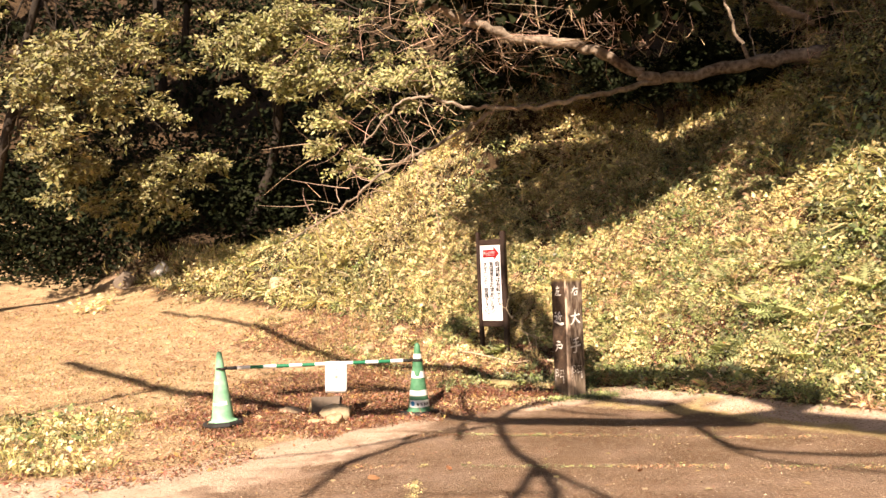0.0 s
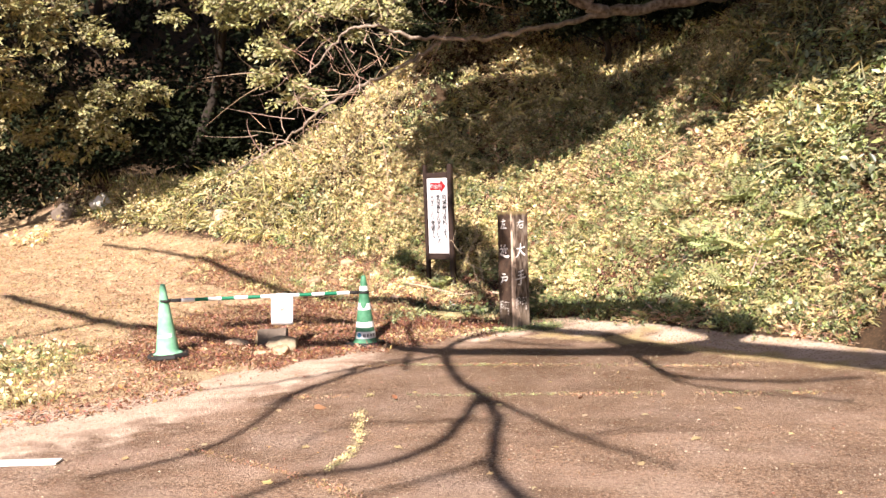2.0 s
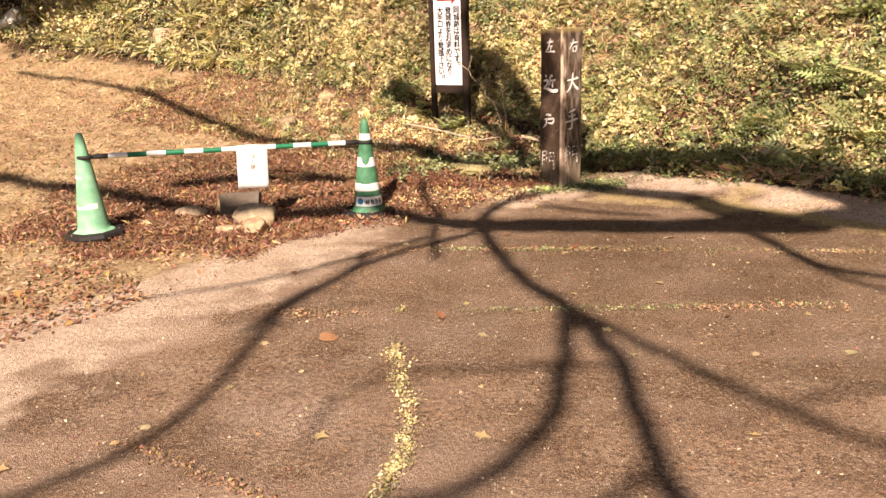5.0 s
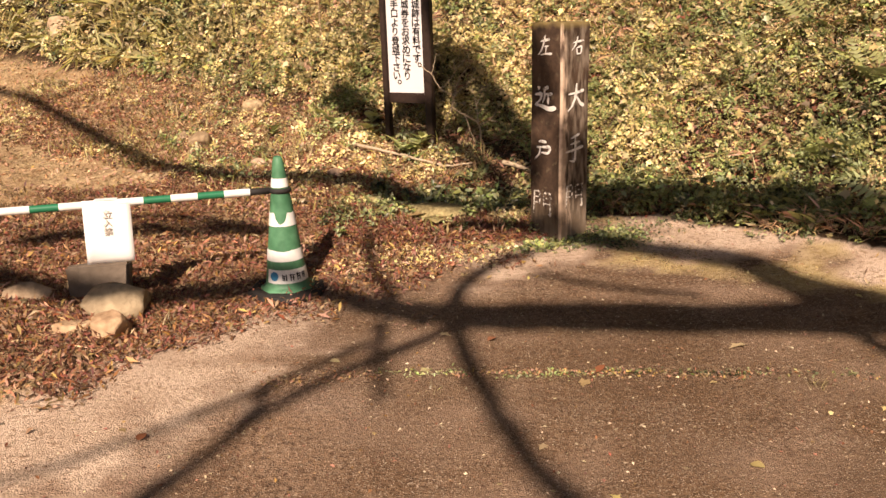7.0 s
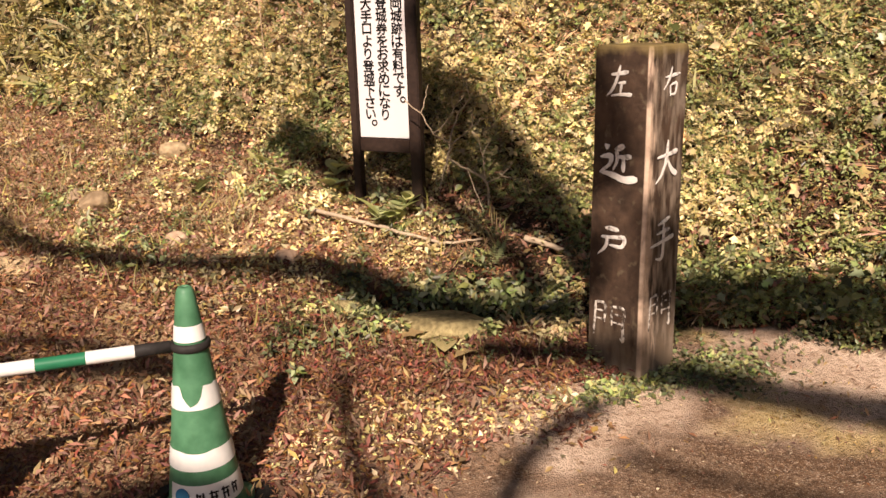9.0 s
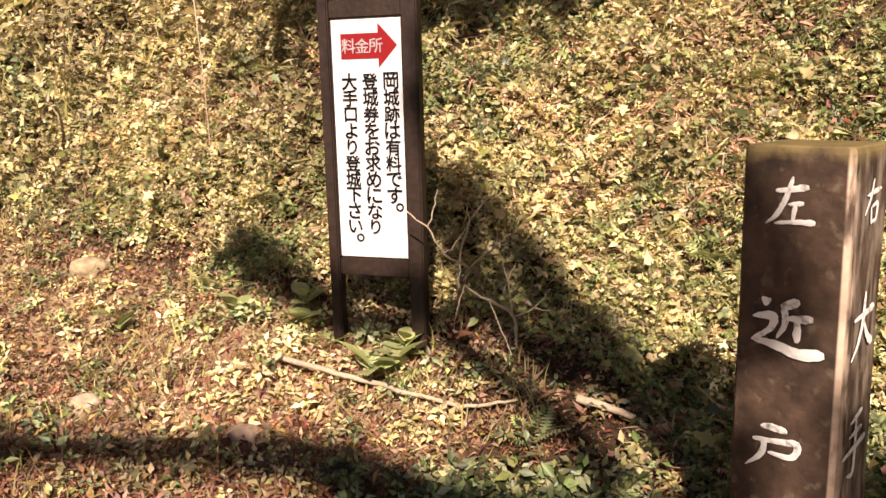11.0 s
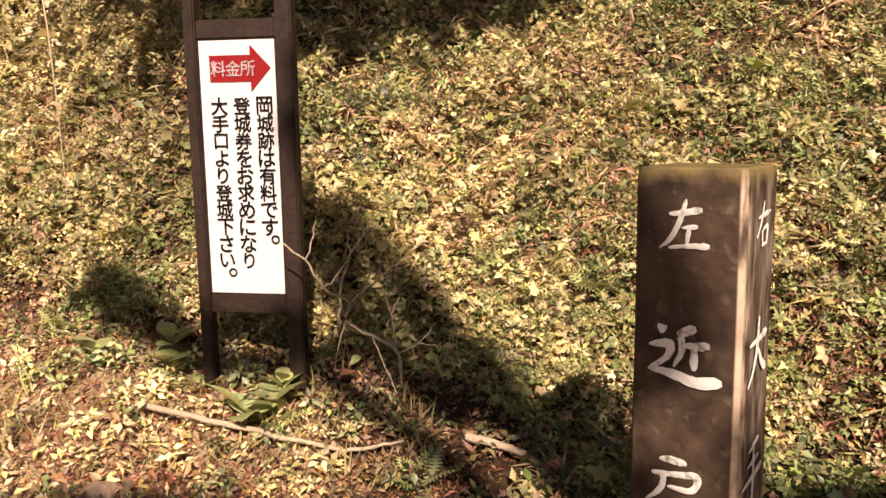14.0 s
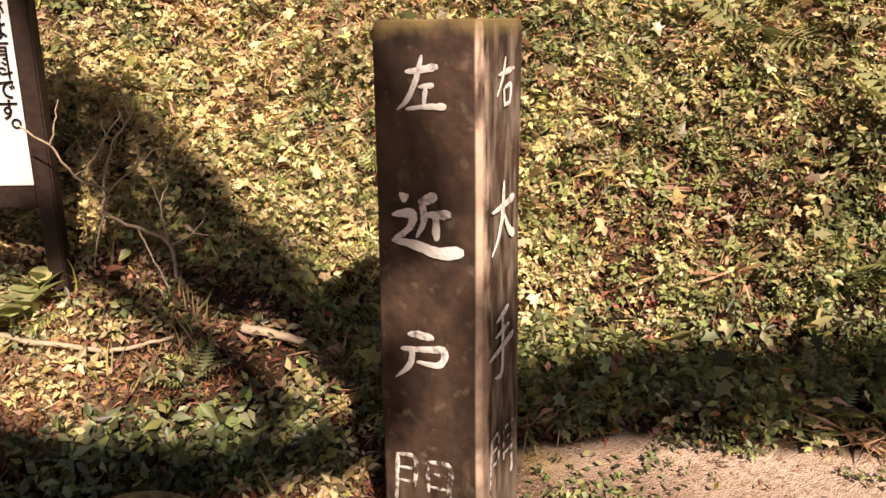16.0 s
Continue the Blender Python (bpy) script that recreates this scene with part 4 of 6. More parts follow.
stick([on_ground(0.10, 10.80, 0.05), on_ground(0.38, 10.55, 0.05), on_ground(0.74, 10.34, 0.04)], 0.013, 0.008, "fallen_stick", "pale dry stick lying on the slope", PALE_STICK, 0, 1)
stick([on_ground(0.74, 10.34, 0.03), on_ground(0.95, 10.28, 0.05)], 0.008, 0.005, "fallen_stick", "pale thin end of a stick on the slope", PALE_STICK, 0, 12)
stick([on_ground(1.16, 10.22, 0.06), on_ground(1.30, 10.10, 0.05), on_ground(1.38, 10.04, 0.02)], 0.016, 0.011, "fallen_stick", "short pale stick in the shaded leaves", PALE_STICK, 0, 2)
def dead_branch():
    """A leafless branch propped against the notice board: one bent stem and its side twigs."""
    stem = [(1.07, 10.62, 0.28), (1.06, 10.62, 0.37), (1.04, 10.61, 0.52), (0.94, 10.6, 0.60), (0.84, 10.6, 0.67), (0.86, 10.59, 0.74), (0.76, 10.6, 0.80), (0.70, 10.61, 0.90), (0.62, 10.63, 0.97)]
    twigs = ([(0.70, 10.61, 0.90), (0.72, 10.58, 0.98), (0.74, 10.6, 1.05)], [(0.86, 10.59, 0.74), (0.96, 10.56, 0.83), (1.01, 10.55, 0.87), (1.07, 10.52, 0.88)],
             [(0.76, 10.6, 0.80), (0.82, 10.64, 0.83), (0.88, 10.66, 0.91), (0.94, 10.68, 0.99)], [(1.04, 10.61, 0.52), (1.03, 10.65, 0.66), (1.0, 10.68, 0.80)],
             [(1.04, 10.61, 0.52), (1.12, 10.58, 0.56), (1.18, 10.56, 0.64)], [(0.96, 10.56, 0.83), (0.96, 10.55, 0.91)], [(0.94, 10.6, 0.60), (0.96, 10.55, 0.52), (1.0, 10.5, 0.40)],
             [(0.84, 10.6, 0.67), (0.80, 10.56, 0.58), (0.78, 10.55, 0.50)], [(1.12, 10.58, 0.56), (1.17, 10.55, 0.55)], [(1.03, 10.65, 0.66), (1.07, 10.66, 0.73)], [(0.88, 10.66, 0.91), (0.87, 10.67, 0.98)])
    q = curve_through(stem, 4, 0.003, 3)
    ob = part("dead_branch", tubes("dead_branch", [(q, np.linspace(0.0075, 0.003, len(q)))], PALE_STICK, 7), PALE_STICK)
    for k, t in enumerate(twigs):
        q = curve_through(t, 4, 0.003, 40 + k)
        part("twig", tubes("twig", [(q, np.linspace(0.0036, 0.0016, len(q)))], PALE_STICK, 5), PALE_STICK, ob)
    return tagged(ob, "leafless grey branch leaning beside the notice board", "branch")


dead_branch()
stick([on_ground(0.86, 10.80, 0.20), on_ground(0.93, 10.95, 0.35), on_ground(1.05, 11.0, 0.42)], 0.006, 0.003, "dead_branch", "thin leafless twig on the bank", PALE_STICK, 4, 4)
stick([on_ground(3.35, 8.15, 0.05), on_ground(3.55, 8.25, 0.22), on_ground(3.75, 8.45, 0.25)], 0.012, 0.005, "dead_branch", "bare reddish twig at the foot of the bank", TWIG, 6, 5)
# ---- trees ----
def limb(nodes, r0, r1, seed=0, wobble=0.02):
    q = curve_through(nodes, 7, wobble, seed)
    return q, np.linspace(r0, r1, len(q)) * (1 + 0.08 * np.sin(np.arange(len(q)) * 1.7 + seed))


def lifted(points, s):
    """Places above the ground on the way to the sun."""
    s = np.broadcast_to(s, len(points))
    return [tuple(np.array([x, y, float(height(x, y))]) + k * np.array(SUN)) for (x, y), k in zip(points, s)]


def bare_tree():
    """The leafless tree beside the road behind the walker; its limbs throw the branching shade on the road."""
    tree = empty("bare_tree", pose(7.2, -2.6, float(height(7.2, -2.6))), "tall leafless tree leaning over the road", "tree")
    inv = tree.matrix_world.inverted()

    def add(name, nodes, r0, r1, seed):
        q, r = limb(nodes, r0 * 0.8, r1 * 0.8, seed, 0.007)
        q = np.array([inv @ Vector(p) for p in q])
        part(name, tubes(name, [(q, r)], BARK, 10), BARK, tree)

    base = [(7.2, -2.6, -0.2), (6.6, -2.2, 1.6), (5.4, -1.7, 3.6)]
    crown = lifted([(3.3, 7.15), (2.5, 7.62), (1.2, 7.92), (0.62, 8.02), (0.25, 8.2), (-0.3, 8.6)], [9.4, 9.5, 9.6, 9.7, 9.7, 9.8])
    add("trunk", base + crown[:3], 0.24, 0.15, 1)
    add("limb", crown[2:], 0.16, 0.07, 2)
    add("limb", lifted([(2.75, 7.5), (2.28, 8.08), (2.2, 8.42), (1.9, 8.72), (1.5, 9.0), (1.2, 9.25), (0.9, 9.75)], [9.5, 9.8, 10.1, 10.4, 10.7, 10.9, 11.2]), 0.15, 0.08, 3)
    add("limb", lifted([(1.43, 9.95), (1.42, 10.25), (1.36, 10.55), (1.26, 10.85), (1.15, 11.2), (1.02, 11.6)], [10.9, 11.2, 11.4, 11.6, 12.0, 12.4]), 0.15, 0.14, 23)
    add("limb", lifted([(1.24, 10.4), (1.12, 10.65), (1.04, 10.9), (0.98, 11.25), (0.92, 11.5)], [11.2, 11.4, 11.6, 12.0, 12.2]), 0.11, 0.10, 28)
    add("limb", lifted([(1.16, 9.86), (0.98, 9.96), (0.82, 10.02), (0.6, 10.08), (0.3, 10.16), (-0.1, 10.25)], [11.0, 11.1, 11.2, 11.3, 11.4, 11.5]), 0.14, 0.13, 29)
    add("limb", lifted([(3.25, 7.75), (3.02, 8.40), (2.8, 8.81), (2.52, 9.10), (2.2, 9.34), (1.85, 9.52), (1.45, 9.58)], [10.3, 10.5, 10.6, 10.8, 11.0, 11.0, 11.0]), 0.28, 0.20, 24)
    add("branch", lifted([(1.2, 9.9), (1.02, 10.3), (0.85, 10.75), (0.7, 11.1)], [11.0, 11.2, 11.5, 11.8]), 0.085, 0.06, 25)
    add("limb", lifted([(1.12, 8.9), (0.87, 8.74), (0.66, 8.42), (0.57, 7.95), (0.65, 6.9), (0.83, 6.22), (0.89, 5.6), (0.83, 4.94), (0.81, 4.5), (0.95, 3.95), (1.2, 3.2)], 9.8), 0.055, 0.06, 4)
    add("limb", lifted([(0.82, 6.3), (0.60, 5.31), (0.41, 4.91), (0.17, 4.65), (-0.18, 4.53), (-0.5, 4.2), (-1.0, 3.9)], 9.8), 0.055, 0.03, 5)
    add("limb", lifted([(0.85, 6.2), (1.15, 5.53), (1.36, 5.09), (1.56, 4.8), (1.78, 4.5)], 9.8), 0.04, 0.022, 6)
    add("branch", lifted([(0.83, 4.8), (0.58, 4.54), (0.30, 4.31), (0.05, 4.15)], 9.8), 0.033, 0.018, 7)
    add("branch", lifted([(0.89, 5.56), (0.49, 5.57), (0.10, 5.6), (-0.22, 5.42), (-0.34, 4.95)], 9.8), 0.022, 0.014, 8)
    add("limb", lifted([(0.57, 7.9), (-0.09, 7.3), (-0.40, 6.8), (-0.60, 6.3), (-0.76, 5.4), (-0.98, 4.95), (-1.4, 4.6)], 9.8), 0.045, 0.03, 9)
    add("branch", lifted([(0.24, 8.0), (0.22, 7.6), (0.22, 7.2)], 9.75), 0.045, 0.03, 10)
    add("branch", lifted([(0.17, 7.75), (-0.18, 7.42), (-0.49, 7.15), (-0.9, 6.85), (-1.3, 6.7)], 9.8), 0.035, 0.02, 11)
    add("branch", lifted([(-0.2, 7.38), (-0.32, 6.95), (-0.55, 6.6), (-0.72, 6.1)], 9.8), 0.04, 0.03, 12)
    add("limb", lifted([(2.24, 8.2), (2.26, 7.3), (2.38, 6.7), (2.9, 6.4), (3.6, 6.2)], 9.8), 0.06, 0.03, 13)
    add("branch", lifted([(2.26, 7.2), (2.34, 6.55), (2.7, 6.1), (3.3, 5.7)], 9.8), 0.03, 0.02, 14)
    add("branch", lifted([(1.38, 5.12), (1.75, 5.22), (2.2, 5.15)], 9.8), 0.02, 0.012, 15)
    add("limb", lifted([(1.35, 9.65), (1.05, 9.9), (0.68, 10.02), (0.2, 10.15), (-0.3, 10.32), (-0.8, 10.5), (-1.35, 10.8), (-2.2, 12.0), (-3.1, 13.1), (-4.0, 14.0), (-5.4, 15.0)], np.linspace(11, 14, 11)), 0.145, 0.06, 16)
    add("limb", lifted([(-0.3, 8.58), (-0.85, 8.48), (-1.35, 8.62), (-2.12, 9.15), (-2.8, 9.45), (-3.37, 9.84), (-4.2, 10.5), (-5.2, 11.2)], np.linspace(9.8, 12, 8)), 0.11, 0.085, 17)
    add("limb", lifted([(-0.45, 9.40), (-0.8, 9.44), (-1.2, 9.46), (-1.8, 9.42)], np.linspace(10.4, 11.5, 4)), 0.07, 0.10, 30)
    add("branch", lifted([(-0.4, 9.42), (-0.7, 9.6), (-1.05, 9.72), (-1.4, 9.78)], np.linspace(10.5, 11.5, 4)), 0.06, 0.04, 31)
    add("branch", lifted([(-3.3, 9.8), (-3.7, 9.38), (-4.4, 8.9)], 11.2), 0.07, 0.04, 18)
    add("limb", lifted([(1.1, 10.9), (0.55, 11.02), (0.30, 11.28), (0.10, 11.6), (-0.06, 11.85)], 12.0), 0.11, 0.16, 19)
    add("branch", lifted([(0.3, 8.3), (0.22, 8.75), (0.2, 9.2)], 9.8), 0.05, 0.04, 27)
    add("branch", lifted([(-0.02, 11.4), (0.03, 11.68), (0.14, 11.88), (0.29, 12.06), (0.42, 12.25)], 12.2), 0.028, 0.024, 26)
    add("branch", lifted([(1.05, 8.55), (1.5, 8.25), (1.8, 8.1)], 10.0), 0.028, 0.032, 20)


bare_tree()


def at_view(px, py, d):
    """A place d metres ahead of the start, by the direction in which it lies."""
    return np.array([0.25 + d * ((px - 784) / 1500 - 0.0255), 0.32 + d, 1.45 + d * ((441 - py) / 1500 + 0.0185)])


def leaning_tree():
    tree = empty("leaning_tree", Matrix.Identity(4), "leafless tree fallen across the upper bank with pale bark", "tree")
    spots = [(1900, 60, 12.6), (1700, 110, 12.6), (1568, 128, 12.6), (1460, 112, 12.6), (1320, 128, 12.5), (1160, 150, 12.4)]
    add = lambda name, n, r0, r1, s, mat=PALE_BARK: part(name, tubes(name, [limb([at_view(*p) for p in n], r0, r1, s)], mat, 10), mat, tree)
    add("trunk", spots, 0.17, 0.075, 1)
    add("limb", [(1170, 150, 12.4), (1060, 172, 12.2), (930, 190, 12.0), (830, 184, 11.9), (740, 160, 11.8), (690, 180, 11.8), (630, 245, 11.8)], 0.045, 0.010, 2)
    add("limb", [(1165, 152, 12.4), (1100, 120, 12.4), (1030, 82, 12.4), (930, 66, 12.4), (850, 36, 12.4), (760, -5, 12.4), (600, -70, 12.6)], 0.085, 0.055, 3)
    add("branch", [(870, 195, 12.0), (800, 232, 12.0), (720, 268, 12.1), (660, 300, 12.2), (600, 350, 12.4), (540, 385, 12.8), (480, 418, 13.0)], 0.030, 0.010, 4)
    add("branch", [(1325, 125, 12.5), (1300, 60, 12.5), (1280, -10, 12.5)], 0.032, 0.02, 5)
    add("branch", [(1335, 118, 12.5), (1325, 60, 12.6), (1315, 0, 12.6)], 0.012, 0.008, 6)
    add("branch", [(1400, 112, 12.5), (1402, 70, 12.5), (1406, 40, 12.5)], 0.010, 0.005, 7)
    add("branch", [(1500, 85, 13.4), (1400, 45, 13.4), (1310, -10, 13.4)], 0.07, 0.05, 8)
    # brushwood of thin twigs
    r = np.random.default_rng(11)
    lines = []
    for cx, cy, sx, sy, n in ((740, 35, 110, 50, 90), (1010, 50, 90, 50, 120), (880, 110, 90, 50, 50), (1120, 40, 60, 40, 60), (660, 290, 60, 40, 34), (590, 365, 45, 22, 24), (700, 235, 60, 40, 24), (820, 205, 60, 22, 20), (1480, 60, 70, 50, 40)):
        for _ in range(n):
            px, py = r.normal(cx, sx), r.normal(cy, sy)
            p = at_view(px, py, 12.2 + r.normal(0, 0.35))
            d = r.normal(0, 1, 3) * (1.0, 0.6, 0.8) + (-0.5, 0, 0.1)
            d /= np.linalg.norm(d)
            L = r.uniform(0.25, 0.9)
            d[2] = d[2] if cx < 850 else abs(d[2])
            bend = r.normal(0, 0.42, 3)
            pts = np.array([p + d * L * s + bend * L * s * s for s in np.linspace(0, 1, 5)])
            lines.append((pts, np.linspace(r.uniform(0.003, 0.008), 0.0015, 5)))
    ob = part("brushwood", tubes("brushwood", lines, TWIG, 4), TWIG, tree, "tangle of thin dry twigs")
    tagged(ob, kind="stuff")


leaning_tree()

SPRAYS = [spray_shape(np.random.default_rng(40 + k)) for k in range(3)]


def crown_mesh(name, lobes, mat, count, size, r, facing=(0, -0.45, 0.75), shell=0.45):
    """Fans of leaves filling uneven lobes (centre, three radii)."""
    vol = np.array([a * b * c for _, (a, b, c) in lobes]) ** (2 / 3)
    pick = r.choice(len(lobes), count, p=vol / vol.sum())
    u = r.normal(0, 1, (count, 3))
    u /= np.linalg.norm(u, axis=1, keepdims=True)
    rad = r.uniform(shell, 1.0, count) ** 0.6
    c = np.array([l[0] for l in lobes])[pick]
    s = np.array([l[1] for l in lobes])[pick]
    place = c + u * rad[:, None] * s
    rot = turns(count, np.array(facing), 0.32, r)
    out, fs, n = [], [], 0
    for k in range(3):
        sel = np.arange(count) % 3 == k
        pv, pf = (np.asarray(a) for a in SPRAYS[k])
        v = np.einsum("nij,kj->nki", rot[sel], pv - (0, 0.4, 0)) * (size * r.uniform(0.6, 1.25, sel.sum()))[:, None, None] + place[sel][:, None]
        f = pf[None] + (np.arange(sel.sum()) * len(pv))[:, None, None] + n
        out.append(v.reshape(-1, 3)), fs.append(f.reshape(-1, 3))
        n += sel.sum() * len(pv)
    return raw_mesh(name, np.concatenate(out), np.concatenate(fs), mat)


def leafy_tree(name, label, base, top, spots, count, size, seed, mat=TREE_LEAF, trunk_r=0.14, depth=0.8):
    r = np.random.default_rng(seed)
    tree = empty(name, Matrix.Identity(4), label, "tree")
    base = on_ground(*base, -0.2)
    lean = [base, base * 0.6 + np.array(top) * 0.4 + r.normal(0, 0.15, 3), np.array(top)]
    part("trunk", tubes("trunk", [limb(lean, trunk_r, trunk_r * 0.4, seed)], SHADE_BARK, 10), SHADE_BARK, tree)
    lobes = []
    for k, (px, py, d, rx, ry) in enumerate(spots):
        c = at_view(px, py, d)
        m = d / 1500
        for _ in range(10):
            off = r.normal(0, 0.55, 3) * (rx * m, depth * 0.7, ry * m * 1.3)
            lobes.append((c + off, (rx * m * r.uniform(0.12, 0.5), depth * r.uniform(0.15, 0.6), ry * m * r.uniform(0.08, 0.4))))
        t = np.array(lean[1]) * (1 - k / len(spots)) + np.array(top) * (k / len(spots))
        mid = (t + c) / 2 + (0, 0, 0.25)
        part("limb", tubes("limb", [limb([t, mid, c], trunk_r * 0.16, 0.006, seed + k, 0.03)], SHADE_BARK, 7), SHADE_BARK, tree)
    crown = part("crown", crown_mesh("crown", lobes, mat, count, size, r), mat, tree, "layered sprays of yellow-green leaves")
    return tree


leafy_tree("evergreen_tree", "leafy tree with sunlit sprays over the dark path", (-9.0, 15.5), (-6.8, 14.5, 8.0),
           [(60, 60, 13, 120, 60), (190, 30, 13, 100, 50), (60, 170, 13, 100, 60), (225, 160, 16.0, 60, 22), (40, 250, 14.5, 90, 40), (160, 262, 15.8, 70, 30), (240, 285, 15.8, 70, 36), (310, 268, 15.8, 45, 26), (150, 335, 15.6, 60, 32), (240, 345, 15.6, 45, 22), (-90, 150, 13.6, 120, 120), (60, 110, 14.6, 90, 60)],
           760, 0.40, 5, BROWN_LEAF)
leafy_tree("evergreen_tree", "leafy tree with pale green sprays hanging over the hollow", (-5.2, 19.0), (-3.0, 17.0, 8.2),
           [(380, 50, 15.2, 80, 34), (450, 30, 15.2, 80, 34), (470, 125, 15.2, 70, 26), (545, 100, 15.2, 55, 30), (620, 150, 15.2, 60, 24), (690, 130, 15.4, 50, 26), (595, 272, 15.0, 60, 24), (560, 200, 15.2, 40, 16), (745, 95, 15.4, 55, 40), (800, 165, 15.4, 40, 22), (540, 5, 15.2, 120, 24)],
           640, 0.38, 6)
leafy_tree("evergreen_tree", "shrubby tree with pale leaves behind the leaning trunk", (6.5, 15.5), (6.2, 15.0, 7.0),
           [(1260, 10, 13.6, 50, 22), (1500, 40, 13.6, 70, 40), (1550, 120, 13.4, 60, 50), (1560, 230, 12.6, 50, 60)],
           420, 0.32, 9)


# added shrub: shades the ground behind the trunk and shows as darkness there
leafy_tree("shade_shrub", "near-black shrub added to stand in for shade on the upper bank", (3.4, 14.6), (3.2, 13.9, 4.2),
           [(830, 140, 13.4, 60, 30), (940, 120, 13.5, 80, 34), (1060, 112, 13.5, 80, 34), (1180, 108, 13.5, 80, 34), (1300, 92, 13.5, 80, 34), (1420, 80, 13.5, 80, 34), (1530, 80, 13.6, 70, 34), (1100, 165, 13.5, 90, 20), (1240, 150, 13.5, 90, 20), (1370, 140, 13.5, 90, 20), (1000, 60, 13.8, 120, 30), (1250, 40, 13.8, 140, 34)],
           1150, 0.34, 33, SHADE_LEAF, 0.07, 0.5)


def shade_tree(label, base, lobes, count, size, seed):
    r = np.random.default_rng(seed)
    # an added tree, out of view, there only to block the sun
    tree = empty("evergreen_tree", Matrix.Identity(4), label, "tree")
    b = on_ground(*base, -0.3)
    top = np.mean([c for c, _ in lobes], 0)
    lean = [b, b + (0, 0, top[2] * 0.55), (b + top) / 2 + (0, 0, top[2] * 0.3), top]
    part("trunk", tubes("trunk", [limb(lean, 0.32, 0.12, seed)], BARK, 10), BARK, tree)
    for k, (c, _) in enumerate(lobes):
        part("limb", tubes("limb", [limb([top, (top + c) / 2 + (0, 0, 0.4), c], 0.035, 0.015, seed + k)], BARK, 7), BARK, tree)
    part("crown", crown_mesh("crown", lobes, SHADE_LEAF, count, size, r, (0, -0.5, 0.7), 0.0), SHADE_LEAF, tree, "dense near-black leaves added to block the sun")


# unseen high crowns, added to shade the upper bank and roof the hollow
def over(spots, top, r=(0.8, 1.6, 0.6), lift=None, vary=0.5):
    out = []
    for k, (x, y) in enumerate(spots):
        z = float(height(x, y)) + (lift or 0.0)
        c = np.array([x, y, z]) + np.array(SUN) * ((top + vary * (k % 3)) / SUN.z - z / SUN.z)
        out.append((c, tuple(v * (0.85 + 0.15 * (k % 4)) for v in r)))
    return out


shade_tree("unseen tall tree added to shade the upper bank", (13.0, -1.5),
           over([(0.6, 14.9), (3.8, 15.2), (4.6, 15.0), (2.6, 15.4), (1.6, 15.2), (0.8, 15.6), (2.2, 13.4), (3.2, 13.4), (4.2, 13.2)], 5.75, (0.7, 0.55, 0.22), None, 0.12)
           + over([(1.2, 12.9), (1.8, 13.0), (2.4, 13.1), (3.0, 13.0), (0.7, 13.2)], 5.0, (0.5, 0.35, 0.2), None, 0.1)
           + over([(0.4, 12.9), (0.9, 12.7), (1.4, 12.6), (2.0, 12.5), (2.6, 12.55), (2.0, 12.8), (2.9, 12.9), (3.4, 13.2), (3.9, 12.7), (4.5, 12.2), (5.0, 11.4), (4.7, 11.0), (5.3, 10.3), (4.2, 11.7)], 6.2, (0.42, 0.22, 0.12), None, 0.25)
           + over([(1.2, 16.0), (2.2, 16.2), (3.4, 16.2), (4.5, 16.2)], 6.8, (0.9, 0.9, 0.35), None, 0.2)
           + over([(5.3, 14.2), (5.9, 13.6), (6.8, 13.0), (7.8, 12.5), (9, 12), (5.2, 12.7), (5.8, 12.1), (6.3, 11.6), (6.6, 12.4), (7.3, 11.4), (5.6, 16.0), (7.0, 15.0), (6.4, 17.5), (8.5, 16.0), (4.7, 18.4), (5.0, 20.0), (3.5, 19.3), (5.3, 17.2), (4.2, 21.3), (2.6, 21.0), (6.3, 18.8), (5.3, 10.9), (5.9, 10.5), (2.2, 16.9), (3.2, 17.2), (2.8, 18.2), (1.5, 17.5), (2.0, 19.5), (4.2, 17.0), (6.6, 10.4), (7.2, 12.2)], 10.8, (0.8, 1.3, 0.6)), 3600, 1.0, 21)
shade_tree("unseen tree added to thicken the shade on the upper bank", (11.5, 1.0),
           over([(1.7, 13.55), (2.2, 13.5), (2.7, 13.5), (3.2, 13.5), (3.7, 13.4), (4.2, 13.3), (4.6, 13.2), (1.3, 13.7)], 5.9, (0.42, 0.24, 0.14), None, 0.1), 420, 0.7, 23)
shade_tree("unseen tall tree added to roof and shade the hollow", (-14.5, 10.5),
           over([(-1.5, 21.5), (-3.5, 21), (-5.5, 21.2), (-7.5, 21), (-9.5, 21.5), (0.5, 22.5), (3, 22.5), (6, 22.5), (9, 22), (-2, 25), (-5, 25), (-8, 25), (-11, 24), (1.5, 25.5), (5, 25.5)], 12.0, (1.7, 1.7, 0.9), 1.5), 1700, 1.3, 22)


